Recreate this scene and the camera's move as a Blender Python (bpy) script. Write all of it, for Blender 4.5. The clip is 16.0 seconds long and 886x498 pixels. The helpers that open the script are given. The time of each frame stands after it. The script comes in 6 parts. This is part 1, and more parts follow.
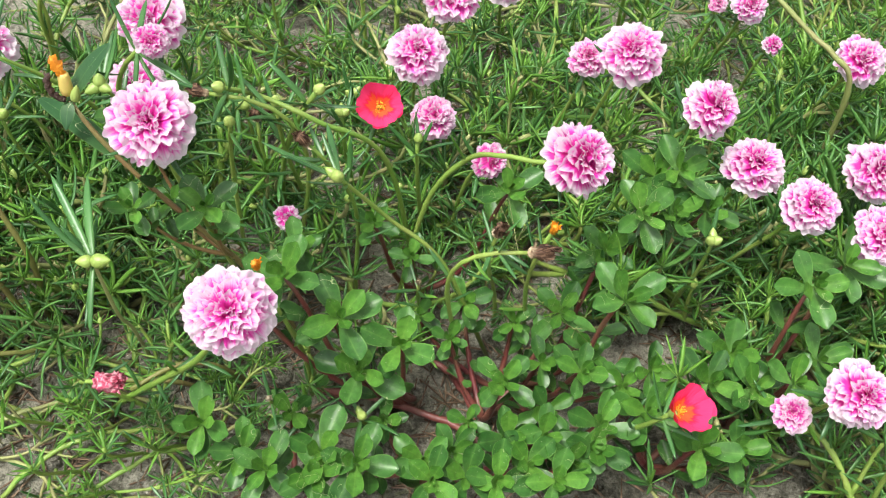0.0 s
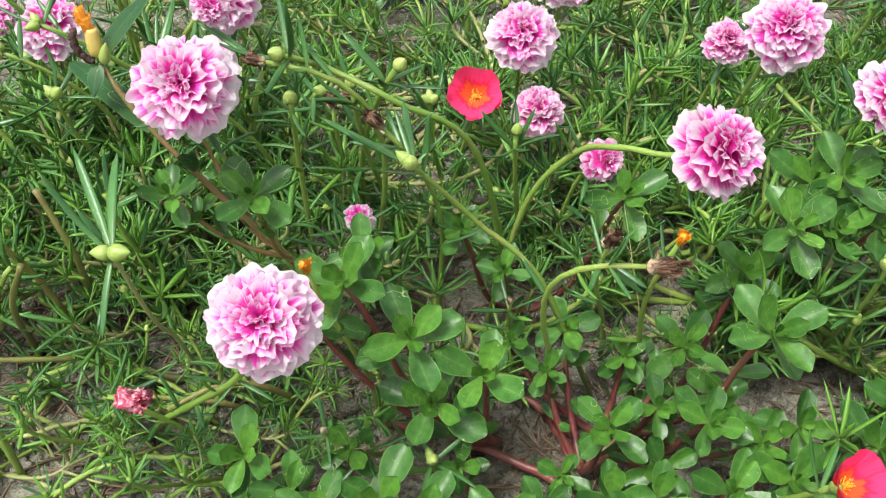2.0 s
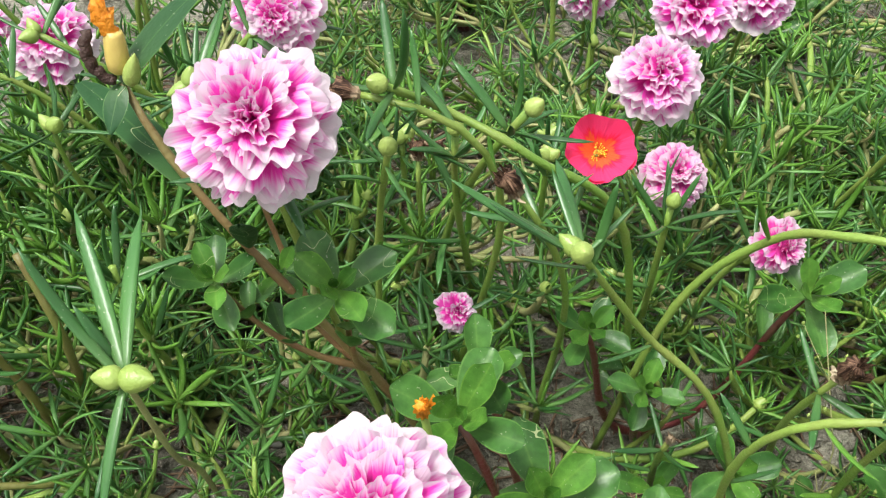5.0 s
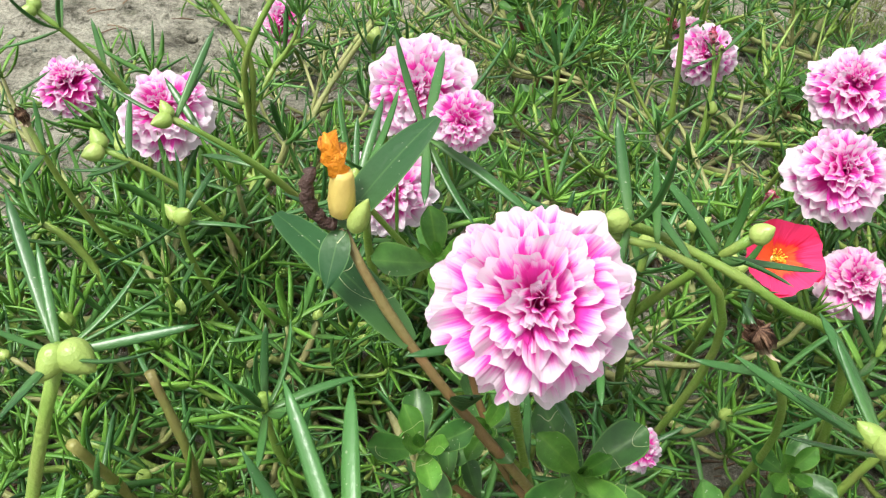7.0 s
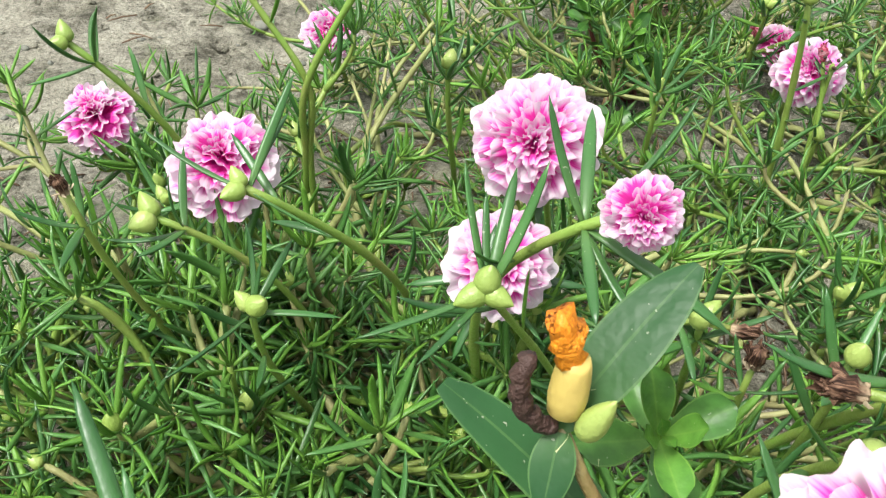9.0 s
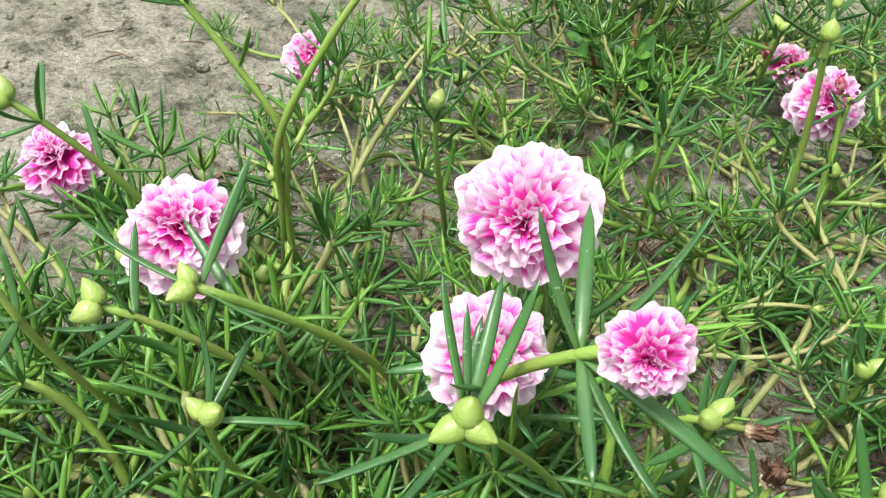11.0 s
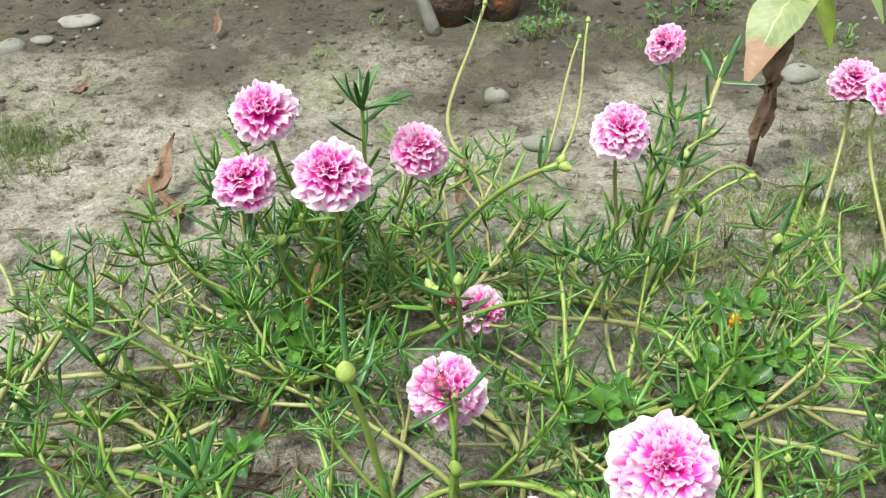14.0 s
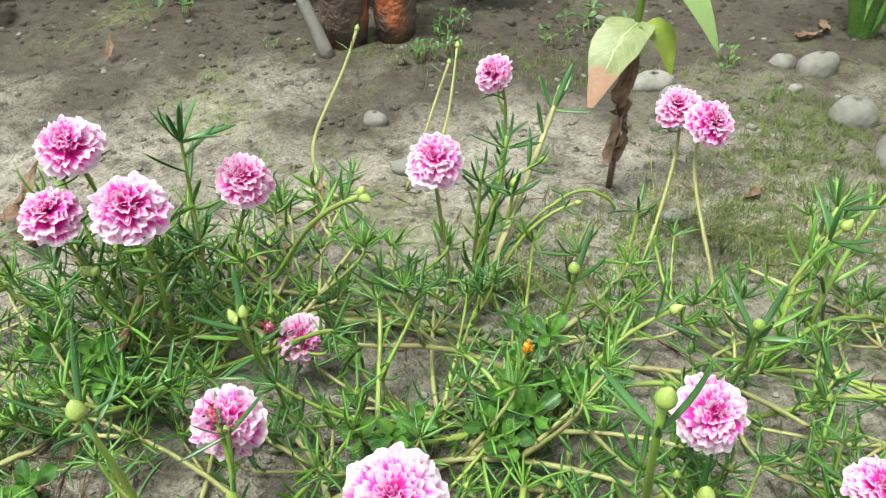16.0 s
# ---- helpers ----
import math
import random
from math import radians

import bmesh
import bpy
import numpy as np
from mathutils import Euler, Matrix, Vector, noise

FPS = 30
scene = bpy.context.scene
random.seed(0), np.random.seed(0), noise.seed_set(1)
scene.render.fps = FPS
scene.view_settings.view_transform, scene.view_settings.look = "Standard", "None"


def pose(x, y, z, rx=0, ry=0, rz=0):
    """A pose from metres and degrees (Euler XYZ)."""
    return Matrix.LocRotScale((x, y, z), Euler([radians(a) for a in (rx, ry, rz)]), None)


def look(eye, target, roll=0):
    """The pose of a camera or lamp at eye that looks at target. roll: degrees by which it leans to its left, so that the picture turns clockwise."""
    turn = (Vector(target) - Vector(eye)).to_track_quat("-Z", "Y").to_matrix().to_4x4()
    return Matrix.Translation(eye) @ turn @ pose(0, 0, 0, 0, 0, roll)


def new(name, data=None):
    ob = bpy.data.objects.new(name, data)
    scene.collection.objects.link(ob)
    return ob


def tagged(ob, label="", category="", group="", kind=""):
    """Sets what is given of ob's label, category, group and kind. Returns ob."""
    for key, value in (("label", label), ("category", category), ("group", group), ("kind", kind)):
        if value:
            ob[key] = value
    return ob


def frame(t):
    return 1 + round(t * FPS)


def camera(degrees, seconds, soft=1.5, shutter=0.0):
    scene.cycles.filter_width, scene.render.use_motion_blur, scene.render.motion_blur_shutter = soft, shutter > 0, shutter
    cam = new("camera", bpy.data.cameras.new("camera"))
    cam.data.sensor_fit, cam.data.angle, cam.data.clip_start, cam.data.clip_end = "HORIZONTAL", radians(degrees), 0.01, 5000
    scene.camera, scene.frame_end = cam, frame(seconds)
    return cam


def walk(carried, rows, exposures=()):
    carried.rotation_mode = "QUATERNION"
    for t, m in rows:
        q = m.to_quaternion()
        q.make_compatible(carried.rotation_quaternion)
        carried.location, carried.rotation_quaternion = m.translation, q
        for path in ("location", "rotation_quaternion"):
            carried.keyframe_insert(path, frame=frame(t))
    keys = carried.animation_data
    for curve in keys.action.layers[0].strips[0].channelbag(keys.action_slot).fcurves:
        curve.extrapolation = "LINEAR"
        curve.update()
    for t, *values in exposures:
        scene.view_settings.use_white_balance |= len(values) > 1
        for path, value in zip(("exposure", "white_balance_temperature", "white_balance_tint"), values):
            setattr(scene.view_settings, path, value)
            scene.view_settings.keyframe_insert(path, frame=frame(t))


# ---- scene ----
EXPO = [(0, 1.28), (1.5, 1.24), (5, 1.20), (7.5, 1.28), (11, 1.34), (12, 1.26), (13, 1.25), (13.5, 1.38), (14, 1.37), (14.5, 1.39), (15, 1.20), (15.5, 1.19), (16, 1.41)]
cam = camera(54.5, 16.0, soft=1.2)
PATH = [
    (0, (0.005, 0.008, 0.472), (0.226, 1.367, -0.979), 5.2),
    (0.5, (-0.007, 0.022, 0.476), (0.244, 1.412, -0.939), 5.2),
    (1, (0.022, 0.029, 0.432), (0.09, 1.45, -0.973), 1.8),
    (1.5, (0.023, 0.035, 0.424), (0.0, 1.452, -0.987), -0.2),
    (2, (0.021, 0.06, 0.403), (-0.015, 1.477, -1.008), -0.1),
    (2.5, (0.013, 0.072, 0.39), (-0.029, 1.495, -1.015), -0.2),
    (3, (0.011, 0.081, 0.386), (-0.023, 1.499, -1.024), 0.0),
    (3.5, (0.013, 0.086, 0.378), (-0.013, 1.504, -1.032), 0.1),
    (4, (0.002, 0.105, 0.357), (-0.015, 1.529, -1.048), 0.8),
    (4.5, (-0.002, 0.125, 0.345), (0.0, 1.572, -1.036), 2.2),
    (5, (-0.034, 0.157, 0.336), (-0.053, 1.648, -0.996), 2.8),
    (5.2, (-0.048, 0.171, 0.336), (-0.084, 1.668, -0.99), 3.0),
    (7.3, (-0.105, 0.212, 0.336), (-0.147, 1.73, -0.966), 4.1),
    (7.5, (-0.112, 0.218, 0.334), (-0.152, 1.736, -0.969), 4.3),
    (8, (-0.127, 0.234, 0.334), (-0.178, 1.751, -0.969), 3.1),
    (8.5, (-0.133, 0.252, 0.318), (-0.187, 1.759, -0.996), 3.5),
    (8.7, (-0.139, 0.261, 0.32), (-0.185, 1.762, -1.001), 3.6),
    (10.8, (-0.147, 0.31, 0.322), (-0.192, 1.772, -1.042), 3.9),
    (11, (-0.139, 0.317, 0.324), (-0.184, 1.785, -1.033), 3.6),
    (11.5, (-0.112, 0.336, 0.332), (-0.131, 1.8, -1.031), 3.5),
    (12, (-0.086, 0.351, 0.332), (-0.107, 1.812, -1.033), 3.1),
    (12.5, (-0.032, 0.378, 0.351), (-0.077, 1.879, -0.97), 2.2),
    (13, (0.005, 0.396, 0.367), (-0.047, 1.913, -0.936), 2.0),
    (13.5, (0.039, 0.415, 0.39), (-0.043, 1.979, -0.854), 1.0),
    (14, (0.063, 0.425, 0.393), (-0.011, 2.021, -0.81), -0.1),
    (14.5, (0.066, 0.422, 0.4), (0.002, 2.021, -0.8), 0.0),
    (15, (0.08, 0.422, 0.405), (0.009, 2.022, -0.792), -0.3),
    (15.5, (0.117, 0.426, 0.407), (0.055, 2.03, -0.786), -0.2),
    (16, (0.168, 0.428, 0.409), (0.131, 2.038, -0.777), 0.2),
]
walk(cam, [(t, look(eye, target, roll)) for t, eye, target, roll in PATH], exposures=EXPO)
# The phone's small lens: focus rests on the middle distance, with a slight blur before and behind it.
cam.data.dof.use_dof = True
cam.data.dof.focus_distance = 0.32
cam.data.dof.aperture_fstop = 130.0

# ---- light: a bright, thinly overcast day ----
world = bpy.data.worlds.new("overcast_sky")
scene.world = world
world.use_nodes = True
wt = world.node_tree
sky = wt.nodes.new("ShaderNodeTexSky")
sky.sky_type = "NISHITA"
sky.sun_disc = False
sky.sun_elevation = radians(69)
sky.sun_rotation = radians(232)
sky.air_density, sky.dust_density, sky.ozone_density = 1.0, 4.0, 1.0
pale = wt.nodes.new("ShaderNodeHueSaturation")
pale.inputs["Saturation"].default_value = 0.15
wt.links.new(sky.outputs["Color"], pale.inputs["Color"])
wt.links.new(pale.outputs["Color"], wt.nodes["Background"].inputs["Color"])
wt.nodes["Background"].inputs["Strength"].default_value = 0.125

sun = new("sun", bpy.data.lights.new("sun", "SUN"))
sun.data.energy, sun.data.angle, sun.data.color = 2.05, radians(14), (1.0, 0.97, 0.91)
sun.matrix_world = look((-0.28, -0.22, 0.93), (0, 0, 0))

# ---- materials ----
def node(nt, kind, **sets):
    n = nt.nodes.new("ShaderNode" + kind)
    for key, value in sets.items():
        if key == "op":
            n.operation = value
        elif key == "blend":
            n.data_type, n.blend_type = "RGBA", value
    return n


def feed(nt, socket, value):
    if isinstance(value, bpy.types.NodeSocket):
        nt.links.new(value, socket)
    else:
        socket.default_value = value


def math_node(nt, op, a, b=0.0, clamp=False):
    n = node(nt, "Math", op=op)
    n.use_clamp = clamp
    feed(nt, n.inputs[0], a), feed(nt, n.inputs[1], b)
    return n.outputs[0]


def blend(nt, fac, a, b, kind="MIX"):
    n = node(nt, "Mix", blend=kind)
    feed(nt, n.inputs[0], fac), feed(nt, n.inputs[6], a), feed(nt, n.inputs[7], b)
    return n.outputs[2]


def grain(nt, vector, scale, detail=3.0, rough=0.55):
    n = node(nt, "TexNoise")
    if vector is not None:
        feed(nt, n.inputs["Vector"], vector)
    n.inputs["Scale"].default_value, n.inputs["Detail"].default_value, n.inputs["Roughness"].default_value = scale, detail, rough
    return n.outputs["Fac"]


def ramp(nt, fac, *stops):
    n = node(nt, "ValToRGB")
    feed(nt, n.inputs[0], fac)
    while len(n.color_ramp.elements) < len(stops):
        n.color_ramp.elements.new(0.5)
    for e, (at, colour) in zip(n.color_ramp.elements, stops):
        e.position, e.color = at, (*colour, 1)
    return n.outputs[0]


def surface(name, colour, rough=0.5, bump=None, depth=0.001, thin=0.0, coat=0.0, spec=0.5):
    """A node material; colour, rough and bump are functions of the node tree or plain values. thin: share of light let through."""
    m = bpy.data.materials.new(name)
    m.use_nodes = True
    nt = m.node_tree
    p = nt.nodes["Principled BSDF"]
    c = colour(nt) if callable(colour) else (*colour, 1)
    feed(nt, p.inputs["Base Color"], c)
    feed(nt, p.inputs["Roughness"], rough(nt) if callable(rough) else rough)
    p.inputs["Coat Weight"].default_value = coat
    p.inputs["Specular IOR Level"].default_value = spec
    if bump:
        b = node(nt, "Bump")
        b.inputs["Strength"].default_value, b.inputs["Distance"].default_value = 1.0, depth
        feed(nt, b.inputs["Height"], bump(nt))
        nt.links.new(b.outputs[0], p.inputs["Normal"])
    if thin:
        t = node(nt, "BsdfTranslucent")
        feed(nt, t.inputs[0], c)
        mix = node(nt, "MixShader")
        mix.inputs[0].default_value = thin
        nt.links.new(p.outputs[0], mix.inputs[1]), nt.links.new(t.outputs[0], mix.inputs[2])
        nt.links.new(mix.outputs[0], nt.nodes["Material Output"].inputs[0])
    return m


def uv_parts(nt):
    s = node(nt, "SeparateXYZ")
    nt.links.new(node(nt, "TexCoord").outputs["UV"], s.inputs[0])
    return s.outputs[0], s.outputs[1]


def world_place(nt):
    return node(nt, "NewGeometry").outputs["Position"]


def chance(nt):
    """A number that differs from object to object and from piece to piece of a joined mesh."""
    a, b = node(nt, "ObjectInfo").outputs["Random"], node(nt, "NewGeometry").outputs["Random Per Island"]
    return math_node(nt, "FRACT", math_node(nt, "ADD", a, b))


def petal_colour(deep, mid, pale, white, shift=0.0):
    def build(nt):
        u, v = uv_parts(nt)
        r = node(nt, "ObjectInfo").outputs["Random"]
        at = node(nt, "CombineXYZ")
        feed(nt, at.inputs[0], math_node(nt, "ADD", math_node(nt, "MULTIPLY", u, 8.0), math_node(nt, "MULTIPLY", r, 60.0)))
        feed(nt, at.inputs[1], math_node(nt, "MULTIPLY", v, 0.9))
        feed(nt, at.inputs[2], math_node(nt, "MULTIPLY", r, 31.0))
        streak = math_node(nt, "SUBTRACT", grain(nt, at.outputs[0], 1.0, 2.0), 0.5)
        side = math_node(nt, "ABSOLUTE", math_node(nt, "SUBTRACT", math_node(nt, "MULTIPLY", u, 2.0), 1.0))
        flank = math_node(nt, "MULTIPLY", math_node(nt, "POWER", side, 2.6), math_node(nt, "ADD", math_node(nt, "MULTIPLY", v, 0.60), 0.30))
        rim = math_node(nt, "MAXIMUM", v, flank)
        fine = node(nt, "CombineXYZ")
        feed(nt, fine.inputs[0], math_node(nt, "ADD", math_node(nt, "MULTIPLY", u, 34.0), math_node(nt, "MULTIPLY", r, 90.0)))
        feed(nt, fine.inputs[1], math_node(nt, "MULTIPLY", v, 2.2))
        hair = math_node(nt, "SUBTRACT", grain(nt, fine.outputs[0], 1.0, 1.0), 0.5)
        rim = math_node(nt, "ADD", rim, math_node(nt, "ADD", math_node(nt, "MULTIPLY", streak, 0.52), math_node(nt, "MULTIPLY", hair, 0.24)))
        rim = math_node(nt, "ADD", rim, math_node(nt, "MULTIPLY", math_node(nt, "SUBTRACT", r, 0.5), 0.20))
        return ramp(nt, math_node(nt, "ADD", rim, shift, True), (0.0, deep), (0.66, deep), (0.73, mid), (0.80, pale), (0.90, white))
    return build


def vein_bump(nt):
    u, v = uv_parts(nt)
    at = node(nt, "CombineXYZ")
    feed(nt, at.inputs[0], math_node(nt, "MULTIPLY", u, 22.0)), feed(nt, at.inputs[1], v)
    return grain(nt, at.outputs[0], 1.0, 1.0)


PINK = surface("pink_petal", petal_colour((0.80, 0.062, 0.47), (0.80, 0.21, 0.57), (0.77, 0.42, 0.65), (0.73, 0.62, 0.70), -0.05), 0.55, vein_bump, 0.0004, 0.50, spec=0.2)
PALE = surface("white_rimmed_petal", petal_colour((0.79, 0.072, 0.47), (0.80, 0.24, 0.59), (0.77, 0.47, 0.67), (0.73, 0.65, 0.70), -0.03), 0.55, vein_bump, 0.0004, 0.50, spec=0.2)
ROSE = surface("deep_pink_petal", petal_colour((0.78, 0.085, 0.45), (0.79, 0.24, 0.55), (0.77, 0.42, 0.63), (0.73, 0.58, 0.67), -0.05), 0.55, vein_bump, 0.0004, 0.50, spec=0.2)
RED = surface("red_petal", petal_colour((0.72, 0.10, 0.03), (0.74, 0.018, 0.055), (0.74, 0.022, 0.10), (0.77, 0.045, 0.16), 0.3), 0.5, vein_bump, 0.0004, 0.25, spec=0.3)


def leaf_colour(dark, light, tip, ribbed=0):
    def build(nt):
        u, v = uv_parts(nt)
        c = blend(nt, chance(nt), (*dark, 1), (*light, 1))
        c = blend(nt, math_node(nt, "MULTIPLY", math_node(nt, "POWER", math_node(nt, "SUBTRACT", 1.0, v), 3.0), 0.6), c, (*tip, 1))
        if ribbed:
            # 1: pale margin and scattered leaf-miner trails; 2: a pale midrib besides
            mid = math_node(nt, "ABSOLUTE", math_node(nt, "SUBTRACT", u, 0.5))
            if ribbed > 1:
                c = blend(nt, math_node(nt, "MULTIPLY", math_node(nt, "LESS_THAN", mid, 0.025), 0.35), c, (*tip, 1))
            else:
                vein = ramp(nt, mid, (0.0, (0.42, 0.42, 0.42)), (0.05, (0.10, 0.10, 0.10)), (0.30, (0, 0, 0)))
                c = blend(nt, vein, c, (*tip, 1))
                c = blend(nt, 1.0, c, ramp(nt, grain(nt, world_place(nt), 260.0, 3.0), (0.35, (0.78, 0.80, 0.78)), (0.65, (1.22, 1.18, 1.2))), "MULTIPLY")
            c = blend(nt, math_node(nt, "MULTIPLY", math_node(nt, "GREATER_THAN", mid, 0.46), 0.55), c, (*tip, 1))
            trail = math_node(nt, "LESS_THAN", math_node(nt, "ABSOLUTE", math_node(nt, "SUBTRACT", grain(nt, world_place(nt), 95.0, 1.0), 0.5)), 0.0035)
            trail = math_node(nt, "MULTIPLY", trail, math_node(nt, "GREATER_THAN", grain(nt, world_place(nt), 31.0, 1.0), 0.60))
            c = blend(nt, math_node(nt, "MULTIPLY", trail, 0.7), c, (0.42, 0.46, 0.26, 1))
        spots = grain(nt, world_place(nt), 900.0, 1.0)
        c = blend(nt, math_node(nt, "MULTIPLY", math_node(nt, "GREATER_THAN", spots, 0.74), 0.4), c, (0.40, 0.42, 0.34, 1))
        tone = grain(nt, world_place(nt), 28.0, 2.0)
        return blend(nt, 1.0, c, ramp(nt, tone, (0.3, (0.72, 0.75, 0.7)), (0.7, (1.2, 1.15, 1.1))), "MULTIPLY")
    return build


def fine_bump(scale):
    return lambda nt: grain(nt, world_place(nt), scale, 2.0)


BLADE = surface("succulent_leaf", leaf_colour((0.030, 0.117, 0.029), (0.113, 0.290, 0.063), (0.20, 0.37, 0.11)), 0.34, fine_bump(900), 0.0002, 0.30, spec=0.55)
DARK = surface("dark_succulent_leaf", leaf_colour((0.022, 0.086, 0.022), (0.046, 0.148, 0.036), (0.12, 0.23, 0.070)), 0.34, fine_bump(700), 0.0001, 0.13, spec=0.45)
YOUNG = surface("young_leaf", leaf_colour((0.080, 0.225, 0.028), (0.145, 0.325, 0.048), (0.23, 0.39, 0.08)), 0.38, fine_bump(900), 0.0003, 0.24, spec=0.4)
BROAD = surface("fleshy_leaf", leaf_colour((0.020, 0.084, 0.014), (0.050, 0.155, 0.026), (0.12, 0.25, 0.055), 1), 0.40, fine_bump(300), 0.0003, 0.14, spec=0.42)


def stem_colour(a, b, c):
    def build(nt):
        tone = grain(nt, world_place(nt), 45.0, 3.0)
        base = blend(nt, chance(nt), (*a, 1), (*b, 1))
        return blend(nt, ramp(nt, tone, (0.45, (0, 0, 0)), (0.75, (1, 1, 1))), base, (*c, 1))
    return build


STEM = surface("green_stem", stem_colour((0.120, 0.225, 0.034), (0.210, 0.315, 0.062), (0.19, 0.22, 0.056)), 0.42, fine_bump(700), 0.0004, spec=0.35)
OLD = surface("straw_stem", stem_colour((0.195, 0.230, 0.072), (0.285, 0.305, 0.125), (0.21, 0.180, 0.085)), 0.5, fine_bump(600), 0.0005, spec=0.3)
MAROON = surface("red_stem", stem_colour((0.125, 0.028, 0.028), (0.17, 0.050, 0.040), (0.14, 0.085, 0.045)), 0.36, fine_bump(600), 0.0004)
BUD = surface("green_bud", stem_colour((0.235, 0.335, 0.070), (0.31, 0.40, 0.105), (0.19, 0.29, 0.058)), 0.35, fine_bump(900), 0.0003, 0.1)
YELLOW = surface("yellow_stamen", stem_colour((0.80, 0.42, 0.02), (0.85, 0.52, 0.05), (0.75, 0.28, 0.01)), 0.6, fine_bump(1500), 0.0005)
ORANGE = surface("withered_orange_petal", stem_colour((0.80, 0.27, 0.01), (0.85, 0.38, 0.02), (0.60, 0.15, 0.01)), 0.55, fine_bump(700), 0.001, 0.2)
def withered_colour(nt):
    u, v = uv_parts(nt)
    at = node(nt, "CombineXYZ")
    feed(nt, at.inputs[0], math_node(nt, "MULTIPLY", u, 26.0)), feed(nt, at.inputs[1], math_node(nt, "MULTIPLY", v, 2.0))
    streak = grain(nt, at.outputs[0], 1.0, 2.0)
    c = ramp(nt, streak, (0.38, (0.020, 0.010, 0.007)), (0.52, (0.085, 0.045, 0.028)), (0.68, (0.26, 0.16, 0.10)))
    dry = math_node(nt, "ADD", v, math_node(nt, "MULTIPLY", math_node(nt, "SUBTRACT", streak, 0.5), 0.6))
    return blend(nt, ramp(nt, dry, (0.10, (1, 1, 1)), (0.38, (0, 0, 0))), c, (0.40, 0.31, 0.20, 1))


SHRIVELLED = surface("shrivelled_brown", withered_colour, 0.75, fine_bump(500), 0.0008, 0.1, spec=0.2)
RUDDY = surface("ruddy_green_stem", stem_colour((0.17, 0.125, 0.045), (0.20, 0.13, 0.05), (0.19, 0.07, 0.035)), 0.42, fine_bump(600), 0.0004)
BROWN = surface("withered_brown", stem_colour((0.026, 0.013, 0.009), (0.060, 0.030, 0.019), (0.13, 0.075, 0.045)), 0.7, fine_bump(500), 0.001)
DRYPINK = surface("shrivelled_pink_petal", lambda nt: ramp(nt, grain(nt, world_place(nt), 420.0, 3.0, 0.65), (0.34, (0.26, 0.025, 0.05)), (0.48, (0.52, 0.10, 0.17)), (0.62, (0.68, 0.36, 0.40)), (0.75, (0.72, 0.55, 0.55))), 0.7, fine_bump(500), 0.001, 0.25, spec=0.2)
DRYLEAF = surface("dry_leaf", stem_colour((0.15, 0.095, 0.055), (0.23, 0.155, 0.095), (0.085, 0.052, 0.03)), 0.75, fine_bump(200), 0.003, 0.1)


def soil_colour(nt):
    p = world_place(nt)
    c = ramp(nt, grain(nt, p, 13.0, 8.0, 0.70), (0.34, (0.165, 0.160, 0.128)), (0.46, (0.330, 0.318, 0.268)), (0.60, (0.415, 0.402, 0.345)), (0.78, (0.47, 0.455, 0.395)))
    c = blend(nt, 1.0, c, ramp(nt, grain(nt, p, 48.0, 5.0, 0.66), (0.34, (0.34, 0.34, 0.31)), (0.46, (0.88, 0.88, 0.86)), (0.70, (1.25, 1.25, 1.21))), "MULTIPLY")
    c = blend(nt, 1.0, c, ramp(nt, grain(nt, p, 300.0, 4.0, 0.7), (0.36, (0.55, 0.55, 0.52)), (0.50, (0.98, 0.98, 0.96)), (0.68, (1.22, 1.21, 1.18))), "MULTIPLY")
    c = blend(nt, 1.0, c, ramp(nt, grain(nt, p, 1150.0, 2.0, 0.6), (0.36, (0.78, 0.78, 0.76)), (0.64, (1.15, 1.15, 1.13))), "MULTIPLY")
    grit = ramp(nt, grain(nt, p, 700.0, 1.0), (0.68, (0, 0, 0)), (0.74, (1, 1, 1)))
    c = blend(nt, math_node(nt, "MULTIPLY", grit, 0.35), c, (0.38, 0.36, 0.31, 1))
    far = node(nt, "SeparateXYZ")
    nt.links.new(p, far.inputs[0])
    # Shade at the far edge put into the colour, from y 1.06 on.
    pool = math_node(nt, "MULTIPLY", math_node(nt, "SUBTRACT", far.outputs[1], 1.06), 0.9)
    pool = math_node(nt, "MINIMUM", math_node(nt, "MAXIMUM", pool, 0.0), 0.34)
    # The painted shade fades out again past y 2.1.
    shade_fade = math_node(nt, "MULTIPLY", math_node(nt, "MAXIMUM", math_node(nt, "SUBTRACT", far.outputs[1], 2.1), 0.0), 0.6)
    pool = math_node(nt, "MAXIMUM", math_node(nt, "SUBTRACT", pool, shade_fade), 0.0)
    # Noise breaks the band up and adds damp patches elsewhere, all one brown.
    damp_and_shade = ramp(nt, math_node(nt, "ADD", grain(nt, p, 6.5, 6.0, 0.66), pool), (0.56, (0, 0, 0)), (0.74, (1, 1, 1)))
    c = blend(nt, math_node(nt, "MULTIPLY", damp_and_shade, 0.88), c, (0.068, 0.060, 0.044, 1))
    moss = math_node(nt, "MULTIPLY", ramp(nt, grain(nt, p, 5.5, 4.0, 0.65), (0.52, (0, 0, 0)), (0.66, (1, 1, 1))), ramp(nt, grain(nt, p, 150.0, 3.0), (0.42, (0, 0, 0)), (0.58, (1, 1, 1))))
    return blend(nt, math_node(nt, "MULTIPLY", moss, 0.75), c, (0.165, 0.205, 0.075, 1))


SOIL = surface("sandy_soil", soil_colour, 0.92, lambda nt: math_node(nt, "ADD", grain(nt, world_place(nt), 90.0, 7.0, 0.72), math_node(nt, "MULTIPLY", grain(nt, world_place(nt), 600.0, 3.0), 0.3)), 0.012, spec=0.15)
